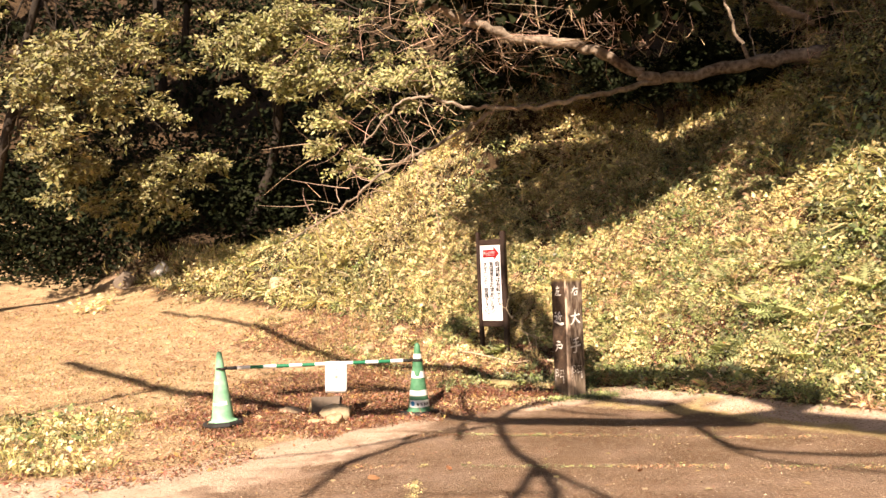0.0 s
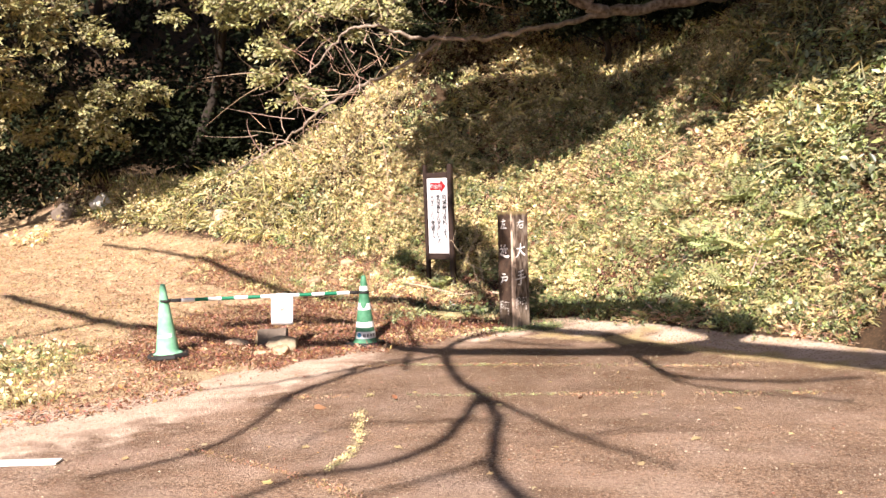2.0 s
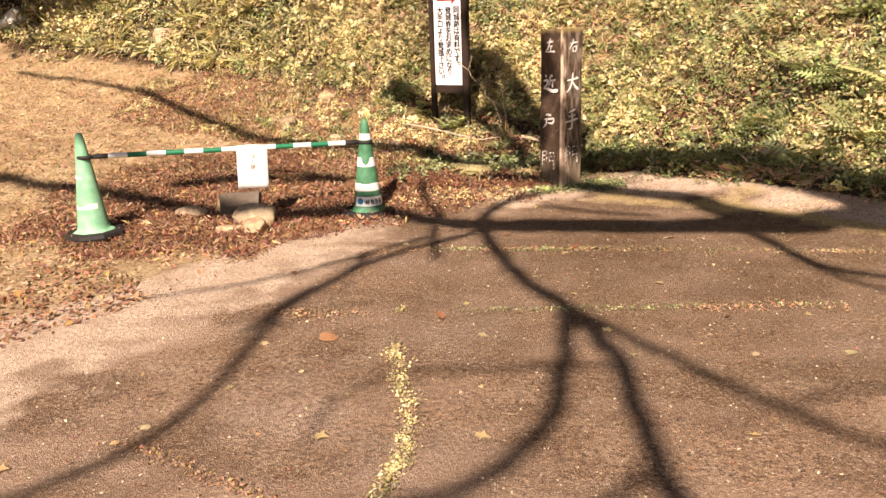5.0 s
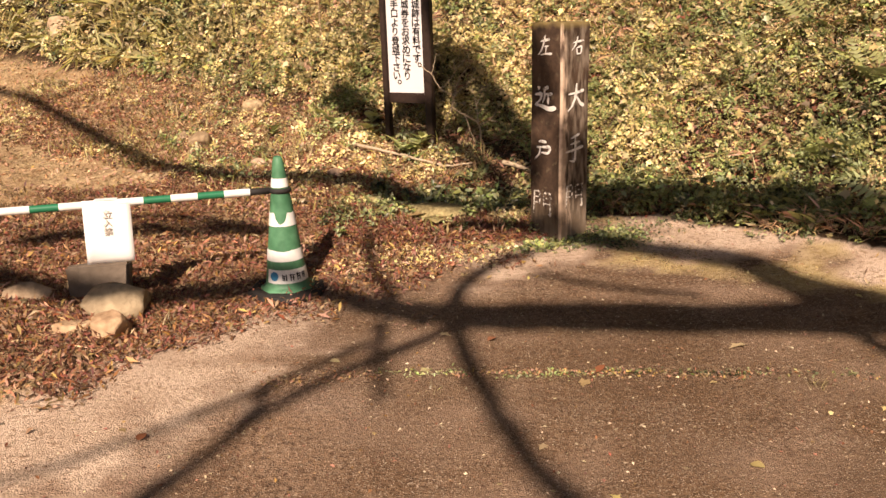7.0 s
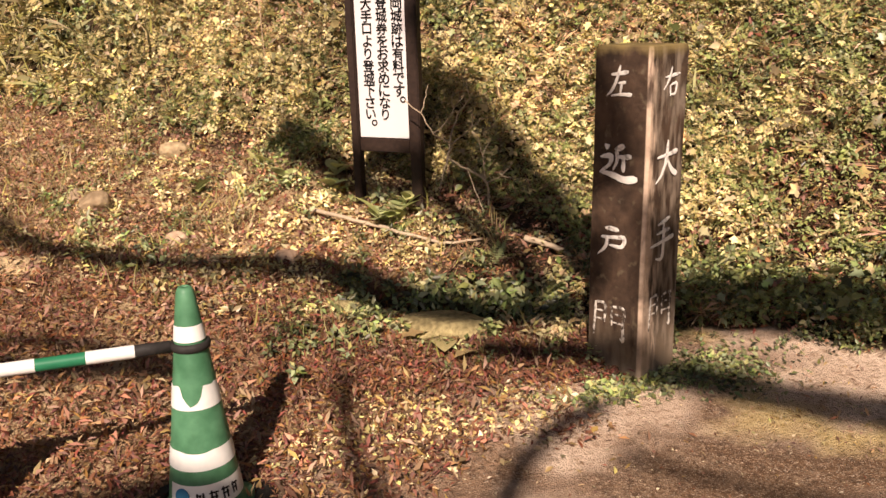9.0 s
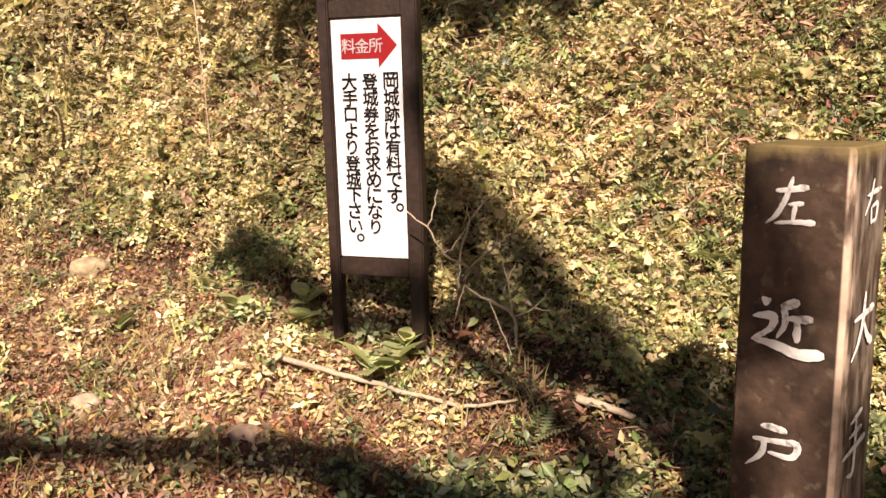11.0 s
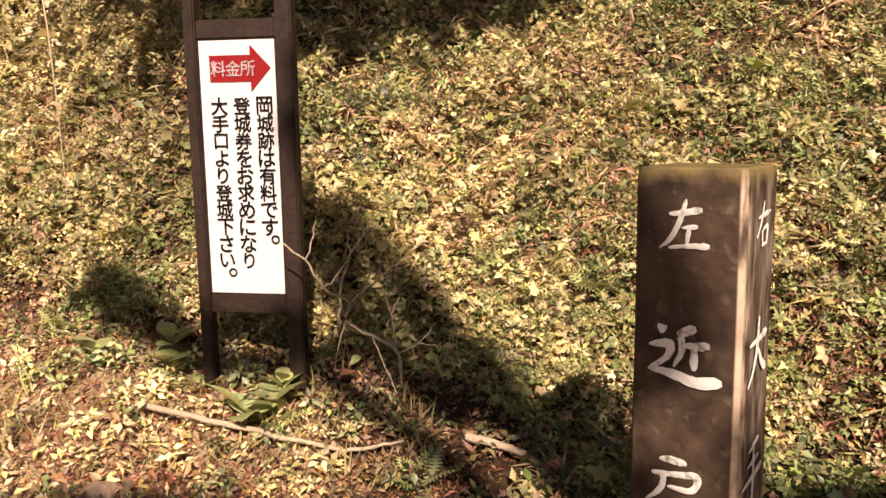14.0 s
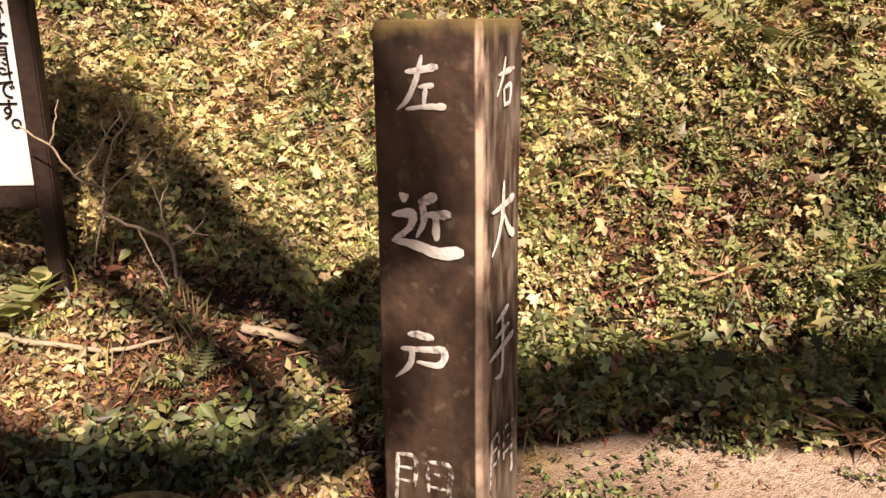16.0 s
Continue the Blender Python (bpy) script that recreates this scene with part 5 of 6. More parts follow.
def far_woods():
    r = np.random.default_rng(31)
    n = 4200
    x = r.uniform(-26, 22, n)
    y = r.uniform(20.5, 32, n)
    lift = r.uniform(0, 1, n) ** 1.5 * 5.0
    z = height(x, y) + lift
    keep = np.ones(n, bool)
    place = np.stack([x, y, z], -1)[keep]
    rot = turns(len(place), np.array((0, -0.6, 0.6)), 0.4, r)
    # the near-black leaf colour stands in for shade inside the wood
    me = spread_mesh("far_woods", SPRAYS[0], rot, r.uniform(0.45, 0.9, len(place)), place, SHADE_LEAF)
    tagged(new("far_woods", me), "evergreen woods beyond the hollow, coloured near black for shade", "woods", kind="stuff")
    for k in range(9):
        x0, y0 = r.uniform(-16, 10), r.uniform(22.5, 26)
        b = on_ground(x0, y0, -0.3)
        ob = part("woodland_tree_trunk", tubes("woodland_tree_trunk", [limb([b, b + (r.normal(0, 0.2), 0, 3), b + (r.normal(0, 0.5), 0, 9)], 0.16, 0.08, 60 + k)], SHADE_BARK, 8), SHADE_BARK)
        tagged(ob, "tree trunk with bark coloured as if in deep shade", "tree trunk", "trunks in the dark wood")


far_woods()


# ---- plants of the bank ----
def scatter(n, x0, x1, y0, y1, keep, r):
    x, y = r.uniform(x0, x1, n), r.uniform(y0, y1, n)
    k = keep(x, y)
    return x[k], y[k]


def mound(x, y):
    return 0.55 * value_noise(x * 4.1 + 61, y * 4.1 + 7) + 0.45 * value_noise(x * 8.7 + 5, y * 8.7 + 43)


near = (-3.0, 4.8, 7.0, 13.4)


def cover(name, label, category, proto, mat, n, box, keep, size, lift, tilt, seed, lean=0.35, up=0.6):
    """Leaves lying over the ground, standing a little above it."""
    r = np.random.default_rng(seed)
    x, y = scatter(n, *box, keep, r)
    z = height(x, y)
    nrm = slope_normal(x, y)
    deep = 0.35 + 1.3 * value_noise(x * 2.6 + seed, y * 2.6)
    if box is near:  # cushions of growth with bare pockets between them
        swell = mound(x, y)
        stay = r.random(len(x)) < np.clip((swell - 0.26) / 0.16, 1 if category == "dead leaves" else 0.2, 1)
        x, y, z, nrm, deep = x[stay], y[stay], z[stay], nrm[stay], np.clip((swell[stay] - 0.32) * 7, 0.12, 2.4)
    place = np.stack([x, y, z], -1) + nrm * (r.uniform(0.0, 1.0, len(x)) ** 1.3 * lift * deep)[:, None]
    aim = nrm * (1 - up) + np.array([0, -lean, 1.0]) * up
    rot = turns(len(x), aim, tilt, r)
    sz = r.uniform(size[0], size[1], len(x)) * r.uniform(0.75, 1.15, len(x))
    if proto is SPRIGS:
        vs, fs, m = [], [], 0
        for k, (pv, pf) in enumerate(SPRIGS):
            sel = np.arange(len(x)) % len(SPRIGS) == k
            pv, pf = np.asarray(pv), np.asarray(pf)
            v = np.einsum("nij,kj->nki", rot[sel], pv) * sz[sel][:, None, None] + place[sel][:, None]
            vs.append(v.reshape(-1, 3)), fs.append((pf[None] + (np.arange(sel.sum()) * len(pv))[:, None, None] + m).reshape(-1, 3))
            m += sel.sum() * len(pv)
        me = raw_mesh(name, np.concatenate(vs), np.concatenate(fs), mat)
    else:
        me = spread_mesh(name, proto, rot, sz, place, mat)
    return tagged(new(name, me), label, category, kind="stuff")


def blades(name, label, mat, n, box, keep, size, seed, splay=0.55):
    r = np.random.default_rng(seed)
    x, y = scatter(n, *box, keep, r)
    place = np.stack([x, y, height(x, y) - 0.01], -1)
    y_dir = np.stack([r.normal(0, splay, len(x)), r.normal(-0.2, splay, len(x)), np.ones(len(x))], -1)
    y_dir /= np.linalg.norm(y_dir, axis=1, keepdims=True)
    a = r.normal(0, 1, (len(x), 3))
    xd = np.cross(y_dir, a)
    xd /= np.linalg.norm(xd, axis=1, keepdims=True)
    rot = np.stack([xd, y_dir, np.cross(xd, y_dir)], -1)
    me = spread_mesh(name, BLADE, rot, r.uniform(*size, len(x)), place, mat)
    return tagged(new(name, me), label, "grass", kind="stuff")


NARROW = ([(0, 0, 0), (0.13, 0.45, 0.10), (0, 1, -0.14), (-0.11, 0.55, 0.06)], [(0, 1, 3), (1, 2, 3)])
tone = lambda x, y: value_noise(x * 1.3 + 3, y * 1.3 + 8) * 0.6 + value_noise(x * 4.1, y * 4.1 + 2) * 0.4
# how yellow the growth is: the open left of the bank is pale, damp hollows stay green
pale = lambda x, y: tone(x, y) - 0.10 * step((x - 2.9) / 0.25) + 0.05 * step((x - 1.9) / 0.25) * step((uphill(x, y) - 0.45) / 0.15) + 0.06 * np.clip(1.0 - x, 0, 2) * step((y - 11.5) / 0.4)
on_bank = lambda lo=-0.02: (lambda x, y: uphill(x, y) > lo)
far = (-9.5, 8.5, 9.0, 18.5)
outside = lambda x, y: ((y > 13.0) | (x < -2.6) | (x > 4.4)) & (uphill(x, y) > -0.05)

foot = lambda x, y: np.where(x > 1.35, (y > road_edge(x) + 0.25 + 0.15 * value_noise(x * 6, y * 6)) & (uphill(x, y) > -0.75), uphill(x, y) > -0.10)
dry = lambda x, y: value_noise(x * 0.9 + 20, y * 0.9 + 4) * 0.5 + value_noise(x * 3.3 + 20, y * 3.3) * 0.5
u = lambda x, seed: np.random.default_rng(seed).random(len(x))

clump = lambda x, y, seed: value_noise(x * 5.5 + seed, y * 5.5 + 3) * 0.6 + value_noise(x * 13 + 1, y * 13 + seed) * 0.4
cover("ground_ivy", "small green plants carpeting the bank", "ground cover", SPRIGS, LEAF_GREEN, 78000, near, lambda x, y: foot(x, y) & (pale(x, y) < 0.43 + 0.13 * u(x, 1)) & (clump(x, y, 2) > 0.40), (0.026, 0.085), 0.06, 0.62, 101)
cover("ground_ivy", "small yellow-green plants carpeting the bank", "ground cover", SPRIGS, LEAF_YELLOW, 80000, near, lambda x, y: (uphill(x, y) > -0.05) & (pale(x, y) > 0.40 + 0.13 * u(x, 2)) & (clump(x, y, 9) > 0.41), (0.024, 0.080), 0.07, 0.62, 102)
cover("ground_ivy", "low green leaves under the taller plants", "ground cover", LEAF, LEAF_GREEN, 30000, near, lambda x, y: foot(x, y) & (pale(x, y) < 0.40 + 0.3 * u(x, 11)), (0.018, 0.045), 0.05, 0.5, 131)
cover("ground_ivy", "broad lobed leaves among the ground cover", "ground cover", LOBED, LEAF_YELLOW, 9000, near, lambda x, y: foot(x, y) & (tone(x, y) > 0.40), (0.035, 0.075), 0.12, 0.5, 103)
cover("ground_ivy", "broad lobed green leaves among the ground cover", "ground cover", LOBED, LEAF_GREEN, 10000, near, lambda x, y: foot(x, y) & (tone(x, y) < 0.55), (0.035, 0.07), 0.11, 0.5, 104)
cover("dry_leaves", "curled brown leaves caught on the bank", "dead leaves", LEAF, LEAF_DRY, 70000, near, lambda x, y: foot(x, y) & (dry(x, y) > 0.36 + 0.25 * u(x, 4)), (0.015, 0.042), 0.06, 0.7, 105)
cover("dry_leaves", "reddish dead leaves in patches on the bank", "dead leaves", LEAF, LEAF_RUST, 30000, near, lambda x, y: foot(x, y) & (dry(x, y) > 0.42 + 0.22 * u(x, 5)), (0.015, 0.042), 0.075, 0.8, 121)
# the darker litter colour also stands for shade in gaps between plants
cover("dry_leaves", "brown leaf litter under the plants of the bank, darker for shade", "dead leaves", NARROW, LITTER, 44000, near, foot, (0.02, 0.055), 0.035, 0.8, 144)
cover("ground_ivy", "small green leaves filling the gaps on the bank", "ground cover", LEAF, LEAF_GREEN, 26000, near, lambda x, y: foot(x, y) & (value_noise(x * 3 + 70, y * 3) > 0.4 * u(x, 32)), (0.015, 0.04), 0.05, 0.6, 145)
# taller kinds that stand out of the carpet in clumps
def cut_leaf(pairs=3):
    """A leaf cut deeply into pointed lobes, one unit long along y."""
    v, f = [(0, 0, 0), (0, 1, -0.16)], []
    for k in range(pairs):
        y = 0.22 + 0.56 * k / max(1, pairs - 1)
        wide = 0.40 * (1 - 0.45 * abs(k - 0.8) / pairs)
        for sx in (-1, 1):
            n = len(v)
            v += [(0, y - 0.13, 0.02), (sx * wide, y + 0.24, 0.05 - 0.10 * y), (0, y + 0.13, 0.02)]
            f.append((n, n + 1, n + 2))
    n = len(v)
    v += [(-0.10, 0.62, 0.0), (0.10, 0.62, 0.0), (-0.05, 0.10, 0), (0.05, 0.10, 0)]
    f += [(n, n + 1, 1), (n + 2, n + 3, n + 1), (n + 2, n + 1, n)]
    return v, f


def oval_leaf():
    v = [(0, 0, 0), (0.24, 0.22, 0.07), (0.31, 0.50, 0.06), (0.17, 0.80, -0.02), (0, 1, -0.12), (-0.17, 0.80, -0.02), (-0.31, 0.50, 0.06), (-0.24, 0.22, 0.07), (0, 0.5, -0.02)]
    return v, [(8, k, (k + 1) % 8) for k in range(8)]


def rosette(leaf, r, n, reach, low=0.0, high=0.7, droop=0.35):
    """A plant one unit across: leaves set round a short stem, the lower ones lying wider."""
    v, f = [], []
    lv, lf = (np.asarray(a) for a in leaf)
    for k in range(n):
        h = k / max(1, n - 1)
        turn = 2.4 * k + r.uniform(-0.4, 0.4)
        rise = 0.15 + 0.9 * h - droop * r.uniform(0, 1)
        q = np.array(Euler((0, 0, turn)).to_matrix() @ Euler((rise, r.normal(0, 0.25), 0)).to_matrix())
        at = np.array([0, 0, low + (high - low) * h])
        j = len(v)
        out = np.array([-math.sin(turn), math.cos(turn), 0]) * reach * 0.18
        v += [tuple(at + out + q @ p * reach * r.uniform(0.75, 1.15) * (1.1 - 0.4 * h)) for p in lv]
        f += [tuple(i + j for i in t3) for t3 in lf]
    return v, f


def trefoil(r):
    v, f = [], []
    lv, lf = (np.asarray(a) for a in oval_leaf())
    for turn in (-1.25, 0.0, 1.25):
        q = np.array(Euler((r.normal(0.1, 0.15), r.normal(0, 0.15), turn)).to_matrix())
        j = len(v)
        v += [tuple(np.array([0, 0.12, 0.25]) + q @ p * 0.62) for p in lv]
        f += [tuple(i + j for i in t3) for t3 in lf]
    return v, f


def grass_clump(r, n=15):
    v, f = [], []
    lv, lf = (np.asarray(a) for a in BLADE)
    for k in range(n):
        q = np.array(Euler((r.uniform(0.35, 1.25), 0, r.uniform(0, 6.28))).to_matrix())
        j = len(v)
        bent = lv * (0.5, 1, 1)
        bent[:, 2] -= 0.55 * lv[:, 1] ** 2
        v += [tuple(q @ p * r.uniform(0.55, 1.1) + (r.normal(0, 0.04), r.normal(0, 0.04), 0)) for p in bent]
        f += [tuple(i + j for i in t3) for t3 in lf]
    return v, f


pr = np.random.default_rng(88)
CUT_PLANTS = [rosette(cut_leaf(3), pr, 6, 0.75, 0.05, 0.75) for _ in range(3)]
OVAL_PLANTS = [rosette(oval_leaf(), pr, 5, 0.70, 0.05, 0.45) for _ in range(3)]
TREFOILS = [trefoil(pr) for _ in range(3)]
CLUMPS = [grass_clump(pr) for _ in range(3)]
group_of = lambda x, y, seed, scale=1.9: value_noise(x * scale + seed * 3.7, y * scale + seed * 1.3) * 0.65 + value_noise(x * scale * 3 + seed, y * scale * 3) * 0.35
up_slope = lambda x, y: uphill(x, y) > 0.02
for k in range(3):
    cover("mugwort", "pale yellow-green plants with deeply cut leaves on the bank", "ground cover", CUT_PLANTS[k], LEAF_PALE_GREEN, 9500, near, lambda x, y: up_slope(x, y) & (group_of(x, y, 1 + 0.2 * k) > 0.40 + 0.16 * u(x, 51 + k)), (0.035, 0.095), 0.08, 0.35, 150 + k)
    cover("mugwort", "green plants with deeply cut leaves on the bank", "ground cover", CUT_PLANTS[k], LEAF_FRESH, 6000, near, lambda x, y: foot(x, y) & (group_of(x, y, 5 + 0.2 * k) > 0.44 + 0.16 * u(x, 54 + k)), (0.035, 0.090), 0.06, 0.35, 153 + k)
    cover("creeper", "trailing creeper with three-part leaves on the bank", "ground cover", TREFOILS[k], LEAF_PALE_GREEN, 5000, near, lambda x, y: foot(x, y) & (group_of(x, y, 9, 1.4) > 0.46 + 0.16 * u(x, 57 + k)), (0.03, 0.065), 0.10, 0.40, 156 + k, lean=0.6)
    cover("creeper", "shaded green creeper with three-part leaves", "ground cover", TREFOILS[k], LEAF_FRESH, 7000, near, lambda x, y: foot(x, y) & (group_of(x, y, 12, 1.4) > 0.42 + 0.18 * u(x, 60 + k)), (0.03, 0.065), 0.08, 0.40, 159 + k, lean=0.6)
    cover("low_plants", "low plants with oval green leaves", "ground cover", OVAL_PLANTS[k], LEAF_FRESH, 1500, near, lambda x, y: foot(x, y) & (group_of(x, y, 15) > 0.52 + 0.12 * u(x, 63 + k)), (0.05, 0.10), 0.05, 0.3, 162 + k)
    cover("grass_clumps", "clumps of drooping yellowish grass on the bank", "grass", CLUMPS[k], GRASS, 4200, near, lambda x, y: up_slope(x, y) & (group_of(x, y, 18) > 0.38 + 0.20 * u(x, 66 + k)), (0.07, 0.15), 0.03, 0.30, 165 + k)
    cover("grass_clumps", "clumps of dead reddish grass hanging on the bank", "grass", CLUMPS[k], LEAF_STRAW, 4600, near, lambda x, y: foot(x, y) & (group_of(x, y, 21, 1.5) > 0.40 + 0.20 * u(x, 69 + k)), (0.06, 0.14), 0.03, 0.35, 168 + k)
    cover("mugwort", "pale tall weeds over the upper bank", "ground cover", CUT_PLANTS[k], LEAF_PALE_GREEN, 6500, far, lambda x, y: outside(x, y) & (y < 17) & (group_of(x, y, 24, 0.9) > 0.42 + 0.2 * u(x, 72 + k)), (0.06, 0.16), 0.10, 0.35, 171 + k)
    cover("grass_clumps", "long drooping grass over the upper bank", "grass", CLUMPS[k], GRASS, 2600, far, lambda x, y: outside(x, y) & (y < 17) & (group_of(x, y, 27, 0.9) > 0.42 + 0.18 * u(x, 75 + k)), (0.14, 0.36), 0.03, 0.25, 174 + k)
cover("dry_leaves", "dead fern and leaf litter on bare spots of the bank", "dead leaves", NARROW, LITTER, 11000, (1.4, 3.6, 9.2, 10.9), foot, (0.02, 0.06), 0.04, 0.7, 195)
cover("dry_leaves", "rusty dead leaves on bare spots of the bank", "dead leaves", LEAF, LEAF_RUST, 7000, (1.4, 3.6, 9.2, 10.9), foot, (0.015, 0.05), 0.06, 0.7, 196)
cover("ground_ivy", "small green leaves on bare spots of the bank", "ground cover", SPRIGS, LEAF_FRESH, 2600, (1.4, 3.6, 9.2, 10.9), foot, (0.03, 0.075), 0.07, 0.5, 197)
# looser growth on the gentle ground left of the post
toe = lambda x, y: (x < 1.35) & (y > 9.35 + 0.5 * value_noise(x * 1.5, 3 + x * 0) + 0.35 * np.clip(-x, -1, 4)) & (uphill(x, y) < 0.1) & (uphill(x, y) > -1.75)
cover("weeds", "scattered green weeds at the foot of the slope", "weeds", SPRIGS, LEAF_GREEN, 8000, (-3.2, 1.35, 9.2, 13.5), lambda x, y: toe(x, y) & (x > -0.2 - 1.5 * u(x, 85)) & (tone(x, y) < 0.38 + 0.30 * u(x, 6)) & (clump(x, y, 4) > 0.36) & (ditch(x, y) < 0.2 + u(x, 33) * (x < 1.05)) & (y > 9.78), (0.04, 0.10), 0.02, 0.4, 122)
cover("weeds", "scattered yellow-green weeds at the foot of the slope", "weeds", SPRIGS, LEAF_YELLOW, 8000, (-3.2, 1.35, 9.2, 13.5), lambda x, y: toe(x, y) & (tone(x, y) > 0.36 + 0.30 * u(x, 7)) & (clump(x, y, 6) > 0.42) & (ditch(x, y) < 0.22) & (np.hypot((x - 0.66) / 1.4, y - 9.54) > 0.13), (0.03, 0.09), 0.02, 0.4, 123)
cover("dry_leaves", "tan dead leaves at the foot of the slope", "dead leaves", LEAF, LEAF_DRY, 46000, (-3.2, 1.35, 9.2, 13.5), lambda x, y: toe(x, y) & (dry(x, y) > 0.30 + 0.28 * u(x, 8)) & (ditch(x, y) < 0.25), (0.014, 0.042), 0.04, 0.8, 124)
cover("dry_leaves", "red-brown dead leaves at the foot of the slope", "dead leaves", NARROW, LITTER, 60000, (-3.2, 1.35, 9.2, 13.5), lambda x, y: toe(x, y) & (ditch(x, y) < 1.3 * u(x, 31)), (0.018, 0.05), 0.03, 0.8, 141)
blades("grass", "thin grass at the foot of the slope", GRASS, 9000, (-3.2, 1.35, 9.2, 13.5), lambda x, y: toe(x, y) & (value_noise(x * 2.4 + 11, y * 2.4) > 0.5) & (ditch(x, y) < 0.25), (0.05, 0.16), 125)
cover("ground_ivy", "pale yellow-green growth over the upper bank", "ground cover", SPRIGS, LEAF_YELLOW, 46000, far, lambda x, y: outside(x, y) & (y < 17.5) & (pale(x, y) > 0.28 + 0.25 * u(x, 3)), (0.055, 0.15), 0.08, 0.4, 106)
cover("ground_ivy", "green growth over the upper bank", "ground cover", SPRIGS, LEAF_GREEN, 42000, far, lambda x, y: outside(x, y) & (pale(x, y) < 0.36 + 0.25 * u(x, 9)), (0.055, 0.145), 0.08, 0.4, 107)
cover("ground_ivy", "mixed growth on the bank beside the road", "ground cover", SPRIGS, LEAF_GREEN, 7000, (4.3, 12, 0.5, 12), lambda x, y: uphill(x, y) > -0.1, (0.12, 0.26), 0.06, 0.35, 132)
cover("dry_leaves", "brown leaves over the upper bank", "dead leaves", LEAF, LEAF_DRY, 50000, far, lambda x, y: outside(x, y) & (dry(x, y) > 0.42 + 0.2 * u(x, 10)), (0.035, 0.075), 0.10, 0.6, 126)
blades("grass", "yellowish grass growing through the bank", GRASS, 14000, near, lambda x, y: (uphill(x, y) > 0.0) & (value_noise(x * 2.1 + 40, y * 2.1) > 0.42), (0.06, 0.16), 108)
blades("grass", "long grass on the upper bank", GRASS, 16000, far, lambda x, y: outside(x, y) & (value_noise(x * 1.2 + 40, y * 1.2) > 0.40), (0.16, 0.42), 109)
# leaves coloured near black to stand for shade at the wood's edge
cover("undergrowth", "undergrowth at the edge of the wood, coloured near black for shade", "undergrowth", LEAF, SHADE_LEAF, 52000, (-17, 0.5, 16.4, 22.5), lambda x, y: (y > 17.6 + 0.25 * (x + 5) * (x > -5)) & (value_noise(x * 0.8, y * 0.8) > 0.25), (0.10, 0.19), 2.0, 0.5, 127)
cover("undergrowth", "pale shrubs along the crest of the bank", "undergrowth", LEAF, LEAF_YELLOW, 5000, (-7.5, -2.5, 15.2, 17.6), lambda x, y: value_noise(x * 1.6 + 3, y * 1.6) > 0.55, (0.05, 0.11), 0.3, 0.5, 128)
# leaf litter on the path, under the bar and at the foot of the slope
lit = lambda x, y: (y > road_edge(x) + 0.5 * (value_noise(x * 3, y * 3) - 0.5) + 0.35 * (u(x, 12) ** 2) - 0.05) & (uphill(x, y) < 0.25)
cover("leaf_litter", "reddish brown fallen leaves heaped round the cones", "dead leaves", NARROW, LITTER, 110000, (-3.2, 1.3, 7.0, 10.6), lambda x, y: lit(x, y) & (value_noise(x * 1.6 + 2, y * 1.6) > 0.5 * u(x, 13)) & (np.hypot((x + 0.5) / 2.0, (y - 8.9) / 1.4) < 1 + 0.3 * value_noise(x * 3, y * 3)) & (ditch(x, y) < 0.3), (0.016, 0.050), 0.030, 0.75, 110)
cover("leaf_litter", "rusty curled leaves among the litter round the cones", "dead leaves", LEAF, LEAF_RUST, 16000, (-3.2, 1.3, 7.0, 10.6), lambda x, y: lit(x, y) & (ditch(x, y) < 0.3) & (np.hypot((x + 0.5) / 2.0, (y - 8.9) / 1.4) < 1 + 0.3 * value_noise(x * 3, y * 3)), (0.012, 0.036), 0.035, 0.8, 142)
cover("leaf_litter", "pale dry strands among the litter round the cones", "dead leaves", NARROW, LEAF_DRY, 26000, (-3.2, 1.3, 7.0, 10.6), lambda x, y: lit(x, y) & (ditch(x, y) < 0.3) & (value_noise(x * 2.3 + 7, y * 2.3) > 0.6 * u(x, 34)) & (np.hypot((x + 0.5) / 2.2, (y - 8.9) / 1.5) < 1 + 0.3 * value_noise(x * 3, y * 3)), (0.02, 0.07), 0.04, 0.8, 146)
cover("leaf_litter", "tan dry leaves scattered over the path", "dead leaves", LEAF, LEAF_DRY, 60000, (-8.5, 1.2, 5.6, 17), lambda x, y: lit(x, y) & (ditch(x, y) < 0.25) & (value_noise(x * 2.1, y * 2.1 + 9) > 0.75 * u(x, 14)) & (np.hypot((x + 0.5) / 1.7, (y - 8.9) / 1.2) > 0.6 + 0.6 * u(x, 24)), (0.016, 0.045), 0.022, 0.5, 111)
cover("leaf_litter", "brown leaves drifted along the left of the road", "dead leaves", LEAF, LEAF_RUST, 9000, (-4.5, -0.8, 4.9, 7.4), lambda x, y: (y > road_edge(x) - 0.15) & (value_noise(x * 2.6 + 5, y * 2.6) > 0.45), (0.02, 0.05), 0.02, 0.5, 112)
cover("road_litter", "dry crumbs of leaf on the sandy edge", "litter", NARROW, LEAF_DRY, 2600, (0.9, 3.6, 7.2, 9.6), lambda x, y: (np.abs(y - road_edge(x) + 0.05) < 0.4) & (value_noise(x * 4, y * 4 + 3) > 0.35), (0.01, 0.04), 0.008, 0.6, 149)
cover("leaf_litter", "brown litter on the lip of the ditch", "dead leaves", NARROW, LITTER, 14000, (-0.1, 1.3, 9.05, 9.8), lambda x, y: ditch(x, y) < 0.75, (0.018, 0.05), 0.035, 0.8, 147)
